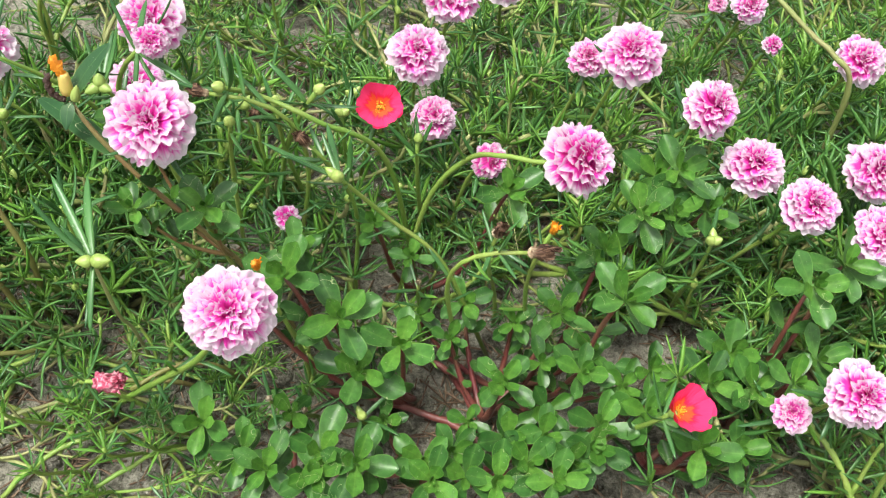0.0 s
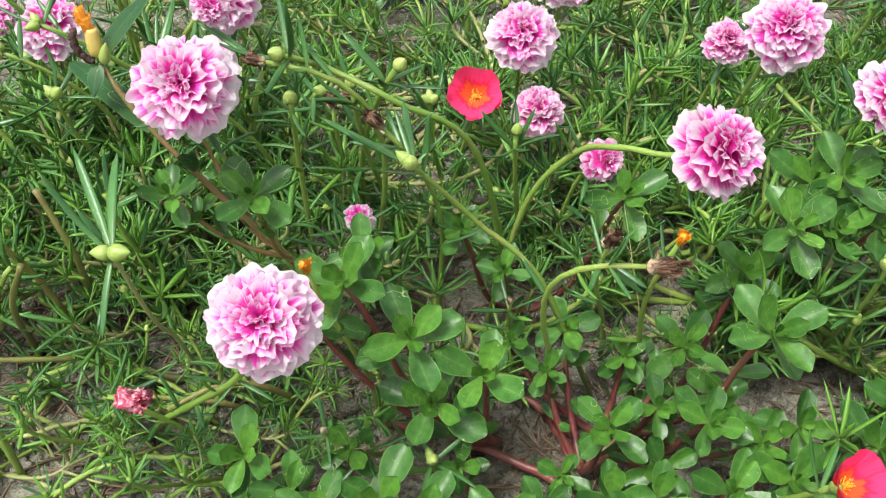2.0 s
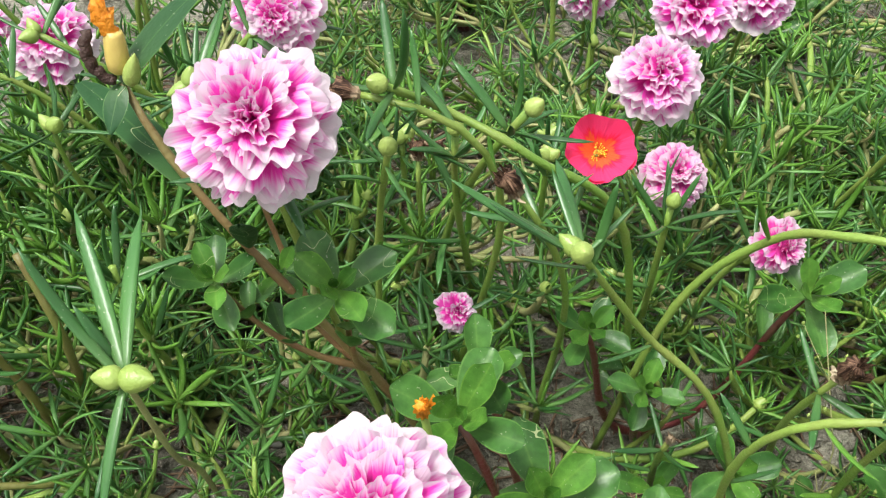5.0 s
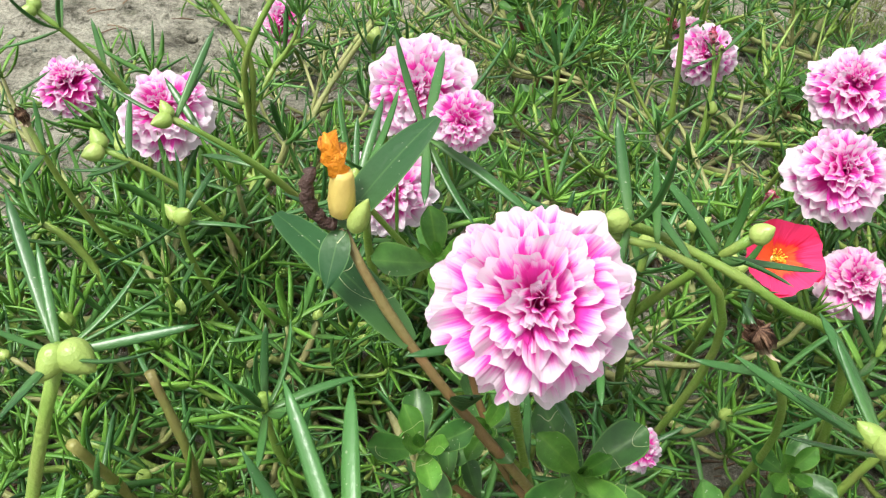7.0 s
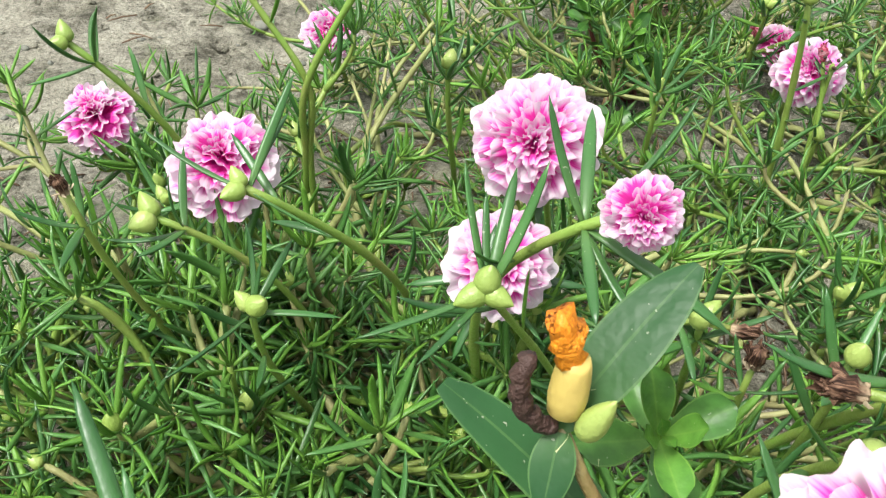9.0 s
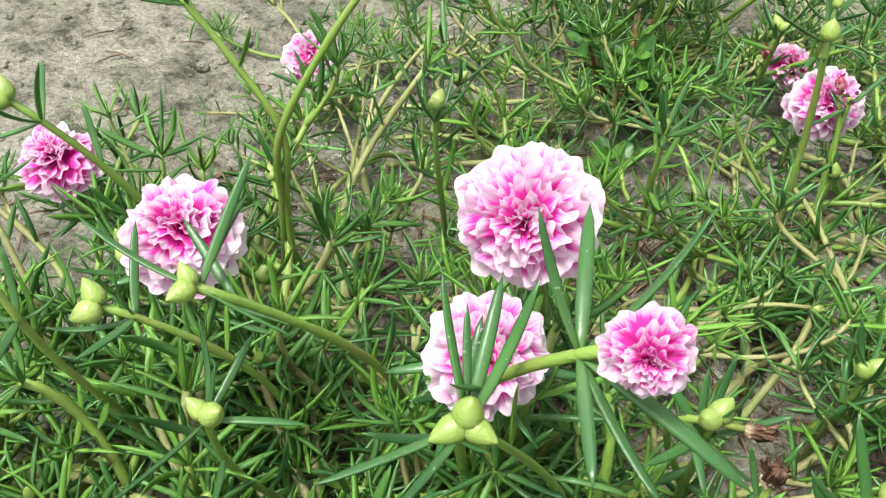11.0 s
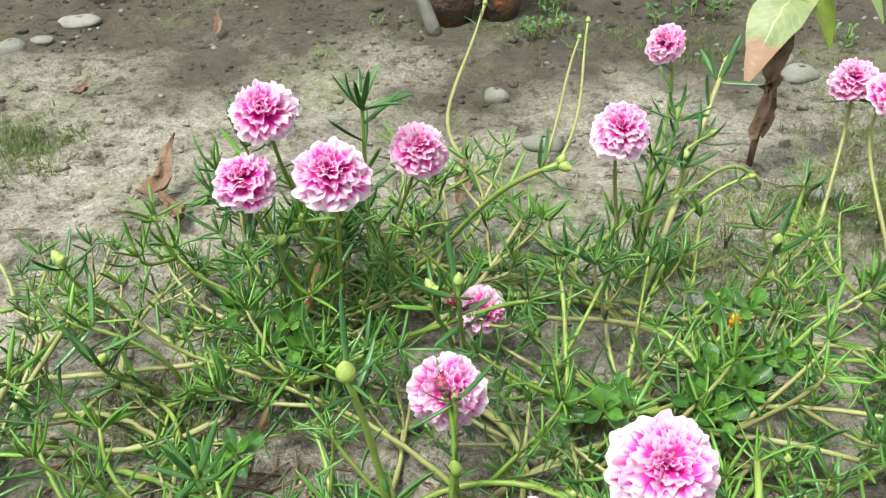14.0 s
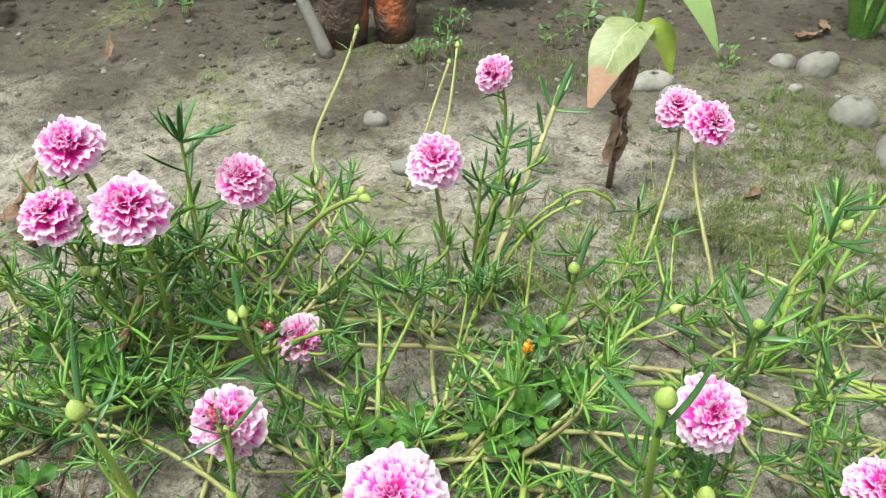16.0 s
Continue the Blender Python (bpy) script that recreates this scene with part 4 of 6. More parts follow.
bud_shoot((-0.2062, 0.4563, 0.1245), (-0.1912, 0.4893), 2, 0.0080, 5, 0.030, 1, fans=[(-0.2071, 0.4796, 0.1432), (-0.1961, 0.4794, 0.1387), (-0.1776, 0.4587, 0.1279), (-0.2243, 0.4238, 0.1240), (-0.2034, 0.4639, 0.1411)])
bud_shoot((-0.1729, 0.6265, 0.1891), (-0.2279, 0.6215), 2, 0.0085, 0, 0.028, 1, thick=0.0038, via=[(-0.2217, 0.6110, 0.0679), (-0.2191, 0.6066, 0.1115), (-0.1973, 0.6154, 0.1547)], fans=[(-0.1914, 0.6442, 0.2098), (-0.1407, 0.6328, 0.2008), (-0.1408, 0.6098, 0.1759)])
bud_shoot((-0.2558, 0.6173, 0.1679), (-0.2178, 0.6143), 1, 0.0085, 2, 0.028, 5, thick=0.0036, via=[(-0.2199, 0.6112, 0.0677), (-0.2173, 0.6077, 0.1113), (-0.2355, 0.6113, 0.1434)])
bud_shoot((-0.051, 0.650, 0.107), (-0.045, 0.672), 0, 0.0062, 12, 0.026, 9, lift=50)
bud_shoot((0.013, 0.668, 0.143), (0.027, 0.674), 1, 0.0092, 1, 0.026, 2, axis=(-0.2, -0.1, 1), thick=0.0040, fans=[(0.008, 0.690, 0.175), (-0.018, 0.665, 0.157), (0.026, 0.686, 0.143), (0.024, 0.654, 0.150)])
bud_shoot((0.0555, 0.7130, 0.0850), (0.0540, 0.6920), 1, 0.0050, 2, 0.024, 0, thick=0.0036, fans=[(0.0324, 0.7000, 0.0773), (0.0762, 0.7200, 0.1080), (0.0380, 0.7050, 0.0960)])
bud_shoot((0.0566, 0.6990, 0.0480), (0.0600, 0.7080), 1, 0.0085, 2, 0.022, 3)
bud_shoot((0.110, 0.848, 0.137), (0.010, 0.920), 2, 0.0078, 5, axis=(0.8, -0.3, 0.5), low=(0.7, -0.2, 0.6), thick=0.004)
bud_shoot((0.066, 1.214, 0.088), (0.088, 1.030), 1, 0.0070, 0, 0.022, 3, axis=(0.25, 0.5, 0.8), low=(-0.75, 0.25, 0.40), wild=0.48, old=True, thick=0.0038)
bud_shoot((0.155, 1.190, 0.066), (0.120, 1.075), 1, 0.0062, 0, 0.018, 2, axis=(0.3, 0.5, 0.7), low=(0.3, 0.3, 0.8), old=True, thick=0.003)
bud_shoot((0.163, 1.200, 0.078), (0.130, 1.070), 1, 0.0062, 0, 0.018, 2, axis=(0.1, 0.4, 0.8), low=(0.5, 0.3, 0.8), old=True, thick=0.003)
bud_shoot((0.236, 0.829, 0.098), (0.225, 0.850), 1, 0.0078, 3, 0.033, 4)
bud_shoot((0.285, 0.793, 0.100), (0.225, 0.780), 1, 0.0078, 3, 0.033, 4, axis=(0.8, 0, 0.5))
bud_shoot((0.240, 1.010, 0.126), (0.178, 0.890), 1, 0.0070, 4, 0.033, 5, axis=(0.3, 0.5, 0.8), low=(0.2, 0.1, 1), old=True, thick=0.005)
bud_shoot((0.224, 0.958, 0.096), (0.176, 0.910), 1, 0.0078, 4, 0.031, 4, axis=(0.7, 0.2, 0.2))
bud_shoot((-0.2721, 0.5561, 0.0822), (-0.2541, 0.5761), 2, 0.0070, 6)

bud_shoot((-0.056, 0.382, 0.176), (-0.064, 0.420), 1, 0.0085, 4, 0.026, 3, thick=0.0032, via=[(-0.062, 0.405, 0.117)])
bud_shoot((0.120, 0.655, 0.060), (0.135, 0.690), 1, 0.0080, 6, 0.026, 5)
bud_shoot((-0.010, 0.905, 0.150), (-0.010, 0.900), 0, 0.008, 10, 0.033, 9, lift=50)
bud_shoot((-0.080, 0.880, 0.135), (-0.060, 0.880), 0, 0.008, 6, 0.031, 7, lift=50)
bud_shoot((0.040, 0.800, 0.080), (0.050, 0.835), 2, 0.0080, 5, 0.031, 5)
bud_shoot((0.055, 0.770, 0.110), (0.062, 0.800), 1, 0.0080, 6, 0.033, 4)
bud_shoot((-0.190, 0.830, 0.070), (-0.170, 0.850), 2, 0.0085, 5, 0.033, 4)
bud_shoot((-0.165, 0.790, 0.055), (-0.120, 0.800), 1, 0.0090, 3, 0.033, 4, axis=(-0.9, 0, 0.3))
bud_shoot((-0.150, 0.770, 0.045), (-0.130, 0.790), 2, 0.0080, 4, 0.033, 5)
bud_shoot((-0.055, 0.835, 0.085), (-0.045, 0.850), 2, 0.0085, 4, 0.031, 4)
bud_shoot((0.330, 0.780, 0.100), (0.340, 0.820), 1, 0.0085, 6, 0.034, 5)
bud_shoot((0.2417, 0.6436, 0.1828), (0.262, 0.690), 1, 0.0092, 2, 0.034, 3, thick=0.0042)
bud_shoot((0.2646, 0.6393, 0.1350), (0.275, 0.680), 1, 0.0090, 3, 0.034, 3, thick=0.0040)
bud_shoot((0.400, 0.860, 0.110), (0.360, 0.840), 1, 0.0085, 6, 0.034, 5, axis=(0.7, 0.2, 0.6))

bud_shoot((0.004, 0.452, 0.127), (0.012, 0.495), 3, 0.0080, 5, 0.028, 6, lift=55, thick=0.0034)
bud_shoot((-0.010, 0.412, 0.174), (-0.040, 0.470), 1, 0.0080, 4, 0.030, 7, axis=(0.4, -0.3, 0.8), lift=60, thick=0.0040)
bud_shoot((-0.157, 0.381, 0.118), (-0.150, 0.405), 0, 0.008, 8, 0.030, 10, lift=50, thick=0.0034)
bud_shoot((-0.035, 0.432, 0.150), (-0.020, 0.470), 1, 0.0075, 6, 0.030, 6, lift=60, thick=0.0036)
bud_shoot((0.050, 0.420, 0.130), (0.060, 0.450), 1, 0.0070, 6, 0.030, 7, lift=60, thick=0.0034)
bud_shoot((0.200, 0.960, 0.116), (0.184, 0.935), 0, 0.008, 8, 0.028, 9, lift=60, thick=0.0034)
bud_shoot((0.205, 0.939, 0.088), (0.190, 0.920), 1, 0.0075, 6, 0.028, 7, lift=60, thick=0.0034)
bud_shoot((0.182, 0.938, 0.100), (0.178, 0.925), 0, 0.008, 9, 0.026, 8, lift=65, thick=0.0032)
bud_shoot((0.248, 0.932, 0.079), (0.192, 0.915), 1, 0.0060, 3, 0.014, 5, axis=(0.8, 0, 0.3), thick=0.0030)
bud_shoot((0.420, 0.905, 0.105), (0.380, 0.860), 0, 0.008, 12, 0.030, 9, axis=(0.6, 0.4, 0.6), lift=55, young=0.8, thick=0.0042)
bud_shoot((0.470, 0.930, 0.120), (0.410, 0.880), 0, 0.008, 12, 0.030, 9, axis=(0.6, 0.4, 0.6), lift=55, young=0.8, thick=0.0042)
bud_shoot((0.300, 0.960, 0.060), (0.292, 0.945), 0, 0.008, 4, 0.026, 6, lift=60, thick=0.0034)
for place, root, star in (((-0.128, 0.261, 0.052), (-0.115, 0.285), 10), ((-0.154, 0.295, 0.050), (-0.135, 0.315), 9), ((-0.165, 0.254, 0.050), (-0.150, 0.275), 9), ((-0.107, 0.268, 0.044), (-0.095, 0.290), 8), ((-0.185, 0.285, 0.060), (-0.165, 0.305), 9), ((-0.145, 0.240, 0.045), (-0.130, 0.262), 8), ((-0.095, 0.235, 0.040), (-0.085, 0.255), 8)):
    bud_shoot(place, root, 0, 0.008, 7, 0.0155, star, lift=58, young=0.85, thick=0.0026)

# ---- purslane ----
purslane((-0.024, 0.375), (-0.065, 0.329, 0.163, 0.0165), (-0.103, 0.338, 0.155, 0.0145), (-0.087, 0.352, 0.146, 0.011), (-0.103, 0.372, 0.188, 0.0135), label="purslane with round glossy leaves on an upright reddish stem", material=RUDDY, thick=0.0026, node_at=(-0.060, 0.349, 0.108))
purslane((0.045, 0.318), (0.000, 0.310, 0.095, 0.025), (0.033, 0.301, 0.080, 0.021), (-0.029, 0.316, 0.125, 0.022), (-0.044, 0.312, 0.100, 0.018), (-0.023, 0.340, 0.120, 0.016), (0.010, 0.292, 0.070, 0.022))
purslane((0.088, 0.300), (0.077, 0.352, 0.055, 0.017), (0.135, 0.336, 0.060, 0.019), (0.093, 0.290, 0.056, 0.019), (0.066, 0.327, 0.050, 0.013), (0.119, 0.306, 0.050, 0.016))
purslane((0.120, 0.318), (0.154, 0.296, 0.119, 0.020), (0.137, 0.288, 0.065, 0.019), (0.163, 0.284, 0.055, 0.017), (0.163, 0.360, 0.090, 0.020))
purslane((0.105, 0.275), (0.142, 0.255, 0.060, 0.019), (0.092, 0.256, 0.050, 0.018), (0.072, 0.277, 0.035, 0.012), (0.112, 0.226, 0.055, 0.020), (0.138, 0.245, 0.055, 0.020))
purslane((0.040, 0.268), (0.023, 0.277, 0.040, 0.013), (0.043, 0.246, 0.050, 0.017), (0.007, 0.243, 0.055, 0.020), (0.046, 0.233, 0.050, 0.020), (0.082, 0.231, 0.050, 0.020), (0.060, 0.252, 0.045, 0.016))
purslane((-0.030, 0.262), (-0.012, 0.250, 0.055, 0.021), (-0.029, 0.283, 0.045, 0.016), (-0.077, 0.275, 0.050, 0.019), (-0.015, 0.240, 0.050, 0.020), (-0.042, 0.248, 0.045, 0.018), (-0.055, 0.262, 0.040, 0.017))
purslane((0.060, 0.410), (0.022, 0.393, 0.085, 0.015), (0.045, 0.377, 0.070, 0.015), (0.110, 0.410, 0.095, 0.020))
purslane((0.195, 0.400), (0.207, 0.387, 0.130, 0.022), (0.182, 0.366, 0.115, 0.020), (0.198, 0.396, 0.118, 0.022), (0.205, 0.371, 0.110, 0.020), (0.225, 0.370, 0.112, 0.018))
purslane((0.245, 0.285), (0.222, 0.286, 0.080, 0.019), (0.296, 0.325, 0.110, 0.022), (0.245, 0.257, 0.090, 0.019), (0.268, 0.275, 0.085, 0.019), (0.227, 0.261, 0.080, 0.018), (0.273, 0.265, 0.070, 0.017), (0.262, 0.300, 0.120, 0.020))
purslane((0.100, 0.322), (0.108, 0.340, 0.046, 0.016), (0.118, 0.276, 0.046, 0.016), (0.150, 0.312, 0.052, 0.016), (0.048, 0.345, 0.050, 0.014))
purslane((0.075, 0.262), (0.112, 0.258, 0.046, 0.018), (0.100, 0.240, 0.050, 0.019), (0.125, 0.238, 0.050, 0.018), (0.066, 0.236, 0.046, 0.018))
purslane((0.185, 0.262), (0.190, 0.232, 0.070, 0.022), (0.205, 0.270, 0.075, 0.020), (0.215, 0.235, 0.060, 0.018), (0.180, 0.290, 0.060, 0.018), (0.170, 0.262, 0.060, 0.020))
purslane((0.130, 0.780), (0.134, 0.745, 0.046, 0.013), (0.115, 0.752, 0.036, 0.012), (0.145, 0.762, 0.040, 0.012))
purslane((0.215, 0.800), (0.204, 0.763, 0.048, 0.012), (0.223, 0.812, 0.062, 0.014), (0.240, 0.785, 0.050, 0.012), (0.190, 0.775, 0.030, 0.011))
purslane((0.204, 0.782), (0.196, 0.772, 0.050, 0.014), (0.211, 0.761, 0.050, 0.015), (0.208, 0.817, 0.060, 0.013), (0.187, 0.759, 0.040, 0.014), (0.228, 0.786, 0.045, 0.013), (0.197, 0.747, 0.040, 0.014))
purslane((-0.030, 0.800), (-0.044, 0.795, 0.055, 0.015), (-0.037, 0.787, 0.045, 0.015), (-0.072, 0.800, 0.060, 0.014))
purslane((-0.070, 0.740), (-0.061, 0.720, 0.030, 0.014), (-0.085, 0.715, 0.022, 0.013))


# ---- a spent bloom on a broad-leaved stem ----
def ribbon_leaf(points, widths, fold=0.15, thick=0.0006, nu=6):
    """A broad leaf along a line of points, folded a little on its midrib, closed below."""
    verts, faces, uvs = [], [], []
    pts = [Vector(p) for p in points]
    n = len(pts)
    for side in (1, -1):
        for j, p in enumerate(pts):
            d = (pts[min(j + 1, n - 1)] - pts[max(j - 1, 0)]).normalized()
            x = d.cross(Vector((0, 0, 1)))
            x = x.normalized() if x.length > 0.05 else Vector((1, 0, 0))
            z = x.cross(d)
            for i in range(nu + 1):
                u = 2 * i / nu - 1
                verts.append(p + x * u * widths[j] / 2 + z * (fold * abs(u) * widths[j] / 2 + side * thick * (1 - u * u)))
                uvs.append((i / nu, j / (n - 1)))
    half = n * (nu + 1)
    for j in range(n - 1):
        for i in range(nu):
            a = j * (nu + 1) + i
            faces.append((a, a + 1, a + nu + 2, a + nu + 1))
            faces.append((half + a, half + a + nu + 1, half + a + nu + 2, half + a + 1))
    return verts, faces, uvs


def crinkled(shape, amount, scale, seed):
    """The same shape with its surface creased by noise."""
    verts, faces, uvs = shape
    return [Vector(v) + amount * Vector((noise.noise(Vector(v) * scale + Vector((seed, 0, 0))), noise.noise(Vector(v) * scale + Vector((0, seed, 5))), noise.noise(Vector(v) * scale + Vector((7, 0, seed))))) for v in verts], faces, uvs


def oval(n, width, blunt=0.9, full=0.8):
    return [max(0.0006, width * math.sin(math.pi * (0.04 + 0.94 * (i / (n - 1)) ** blunt)) ** full) for i in range(n)]


def leaf_between(parent, origin, a, b, width, sag=0.0, material=None, name="leaf", label="", fold=0.15, blunt=0.9, wave=0.0, crease=0.0, full=0.8):
    a, b = Vector(a), Vector(b)
    mid = a.lerp(b, 0.5) + Vector((0, 0, sag))
    pts = [a * (1 - t) ** 2 + mid * 2 * t * (1 - t) + b * t * t + Vector((wave * math.sin(9 * t), wave * math.cos(7 * t), 0)) for t in (i / 11 for i in range(12))]
    bits = Bits()
    shape = ribbon_leaf(pts, oval(12, width, blunt, full), fold)
    bits.add(*(crinkled(shape, crease, 130.0, width * 900) if crease else shape))
    return part(name, bits.mesh(name, material or BROAD, origin), parent, label=label)


def crumple(seed):
    return bumpy(lathe([(0.15, 0.0), (0.32, 0.12), (0.26, 0.3), (0.38, 0.5), (0.24, 0.7), (0.30, 0.85), (0.06, 1.0)], 11), 0.55, 3.1, seed)


def spent_bloom():
    origin = Vector((-0.030, 0.372, 0.0))
    plant = thing("spent_bloom", origin, "withered orange bloom on a reddish stem with broad dark leaves", "flower")
    top = Vector((-0.1245, 0.3545, 0.2125))
    pts = bezier(origin, Vector((-0.040, 0.345, 0.110)), Vector((-0.100, 0.335, 0.165)), top, 16)
    stem_part(plant, origin, pts, 0.0036, surface("ruddy_stem", stem_colour((0.15, 0.135, 0.045), (0.19, 0.145, 0.05), (0.19, 0.085, 0.04)), 0.42, fine_bump(600), 0.0004), 0.62, label="brownish stem flushed with red")
    at = top - origin
    cup = lathe([(0.0015, 0.0), (0.0028, 0.0012), (0.0031, 0.004), (0.0029, 0.008), (0.0026, 0.0105), (0.0022, 0.0118)], 18)
    part("seed_cup", mesh_from("seed_cup", *cup[:2], surface("straw_cup", stem_colour((0.60, 0.47, 0.13), (0.66, 0.56, 0.22), (0.50, 0.36, 0.07)), 0.4, fine_bump(500), 0.0003, 0.2), cup[2]), plant, aim(at + Vector((0, 0, 0.003)), (0.02, 0.1, 1)) @ Matrix.Rotation(-math.pi / 2, 4, "X"), "translucent yellow seed cup")
    wad = crumple(3.3)
    part("withered_petal", mesh_from("withered_petal", *wad[:2], ORANGE, wad[2]), plant, aim(at + Vector((0, 0.001, 0.0135)), (-0.35, 0.1, 1)) @ Matrix.Rotation(-math.pi / 2, 4, "X") @ Matrix.Diagonal((0.0082, 0.0075, 0.0095, 1)), "crumpled orange petals")
    husk = Bits()
    run = bezier(Vector((-0.001, -0.001, 0.001)), Vector((-0.0075, -0.002, 0.0035)), Vector((-0.0085, -0.001, 0.0095)), Vector((-0.0065, 0.001, 0.0145)), 14)
    husk.add(*tube([at + p + Vector((0.0004 * math.sin(i * 2.1), 0, 0.0003 * math.cos(i * 1.7))) for i, p in enumerate(run)], [0.0012 + 0.0003 * math.sin(i * 1.9) ** 2 + 0.0003 * math.sin(math.pi * i / 14) for i in range(15)], 8))
    part("husk", husk.mesh("husk", surface("dark_husk", stem_colour((0.022, 0.010, 0.008), (0.04, 0.018, 0.012), (0.06, 0.03, 0.02)), 0.7, fine_bump(900), 0.001)), plant, label="curled dark brown husk")
    part("bud", BUD_MESHES[0], plant, aim(at + Vector((0.003, -0.002, 0.001)), (0.35, -0.1, 1)) @ Matrix.Rotation(-math.pi / 2, 4, "X") @ Matrix.Diagonal((0.0060, 0.0060, 0.0098, 1)))
    DEEP = surface("deep_green_leaf", leaf_colour((0.011, 0.050, 0.016), (0.018, 0.068, 0.020), (0.07, 0.15, 0.045), 2), 0.44, fine_bump(300), 0.0003, 0.08, spec=0.24)
    leaf_between(plant, origin, top, (-0.105, 0.373, 0.2315), 0.0112, 0.003, DEEP, full=0.58, label="broad dark green leaf")
    leaf_between(plant, origin, pts[13], (-0.1435, 0.369, 0.2025), 0.0120, 0.004, DEEP, full=0.42)
    leaf_between(plant, origin, top, (-0.1265, 0.3445, 0.2025), 0.0072, 0.001, DEEP)
    leaf_between(plant, origin, pts[11], (-0.092, 0.333, 0.183), 0.0080, 0.004, DEEP)


spent_bloom()


STRAW = surface("papery_husk", stem_colour((0.42, 0.36, 0.24), (0.52, 0.44, 0.30), (0.28, 0.17, 0.10)), 0.7, fine_bump(600), 0.0006, 0.25)


def ragged(rng, material, count, reach):
    """Frayed strips that stand round +Z."""
    bits = Bits()
    for k in range(count):
        a, out = rng.uniform(0, 6.3), rng.uniform(0.15, 0.5)
        way = Vector((math.cos(a), math.sin(a), 0))
        top = reach * rng.uniform(0.5, 1.15)
        pts = [way * (0.08 + out * t ** 1.3 + 0.08 * math.sin(5 * t + a)) + Vector((0.10 * math.sin(4 * t + 2 * a), 0.10 * math.cos(5 * t + a), top * t - 0.25 * out * t * t)) for t in (i / 5 for i in range(6))]
        bits.add(*ribbon_leaf(pts, [0.22 * rng.uniform(0.6, 1.2) * (1 - 0.75 * (i / 5) ** 2) for i in range(6)], rng.uniform(0.2, 0.9), 0.012, 3))
    return bits.mesh("frayed_strips", material)


def shrivelled(rng, material):
    """A dead flower: creased petals stuck together, with a frayed end."""
    bits = Bits()
    wad = lathe([(0.12, 0.0), (0.27, 0.12), (0.24, 0.3), (0.33, 0.5), (0.26, 0.7), (0.30, 0.85), (0.10, 0.95)], 26)
    creased = [Vector((v[0], v[1], v[2])) * 1.0 for v in wad[0]]
    seed = rng.uniform(0, 30)
    for v in creased:
        a = math.atan2(v.y, v.x)
        f = 1 + 0.22 * math.sin(7 * a + seed + 1.5 * v.z) + 0.14 * math.sin(13 * a - seed) + 0.5 * noise.noise(v * 3.0 + Vector((seed, 0, seed)))
        v.x, v.y = v.x * f, v.y * f
    bits.add(creased, wad[1], wad[2])
    for k in range(9):
        s = petal_shape(rng, rng.uniform(0.35, 0.7), 8, 5, 0.22, 0.3, 0.22, 0.1)
        m = Matrix.Rotation(rng.uniform(0, 6.3), 4, "Z") @ Matrix.Translation((0, 0.12, rng.uniform(0.05, 0.45))) @ Matrix.Rotation(radians(rng.uniform(45, 95)), 4, "X") @ Matrix.Scale(rng.uniform(0.5, 0.8), 4)
        bits.add(*placed(s, m))
    return bits.mesh("withered_flower", material)


def withered_shoot(tip, base, material, size=0.008, axis=(0, 0, 1), low=(0, 0, 1), label="", leaves=3, whorl=3):
    """A shoot that ends in a shrivelled flower."""
    COUNT[0] += 1
    rng = random.Random(1200 + COUNT[0])
    origin = Vector((*base, 0.0))
    plant = thing("withered_shoot", origin, label, "plant", "withered shoots")
    pts = stem_curve(origin, Vector(tip), axis, low, 12, 0.4)
    stem_part(plant, origin, pts, 0.0032, STEM, 0.7)
    sprig_leaves(plant, origin, pts, rng, leaves, 0.025, 0.3)
    d = pts[-1] - pts[-2]
    for k in range(whorl):
        leaf_on(plant, origin, pts[-2], around(d, 1 + 2 * math.pi * k / whorl, rng.uniform(45, 85)), 0.024 * rng.uniform(0.7, 1.1), rng)
    m = aim(pts[-1] - origin, d) @ Matrix.Rotation(-math.pi / 2, 4, "X") @ Matrix.Diagonal((size, size, size * 1.25, 1))
    part("withered_flower", shrivelled(rng, material), plant, m)
    if material is SHRIVELLED:
        part("husk", ragged(rng, STRAW, 5, 0.38), plant, m, "papery straw-coloured husk", "stuff")
    return plant


BROWN_TEXT = "moss rose shoot ending in a shrivelled brown flower"
withered_shoot((-0.2660, 0.4740, 0.1500), (-0.2500, 0.5050), SHRIVELLED, 0.006, (-0.1, -0.1, 1), label=BROWN_TEXT, whorl=4)
withered_shoot((-0.0500, 0.4770, 0.1130), (-0.0400, 0.5080), SHRIVELLED, 0.007, (0.8, -0.1, -0.1), label=BROWN_TEXT, whorl=2)
withered_shoot((0.088, 0.334, 0.134), (0.105, 0.375), SHRIVELLED, 0.010, (0.1, -0.3, 0.9), label=BROWN_TEXT, whorl=5)
withered_shoot((0.095, 0.296, 0.160), (0.075, 0.345), SHRIVELLED, 0.011, (1, -0.2, 0.1), (0, -0.2, 1), label=BROWN_TEXT, whorl=4)
withered_shoot((-0.050, 0.452, 0.122), (-0.040, 0.480), SHRIVELLED, 0.008, label="moss rose shoot ending in a dark red shrivelled flower")
withered_shoot((-0.014, 0.369, 0.171), (0.010, 0.407), SHRIVELLED, 0.009, (-0.5, -0.2, 0.8), label=BROWN_TEXT, whorl=5)
withered_shoot((-0.064, 0.380, 0.197), (-0.030, 0.415), SHRIVELLED, 0.0075, (-1, 0, 0.1), label=BROWN_TEXT, whorl=3)
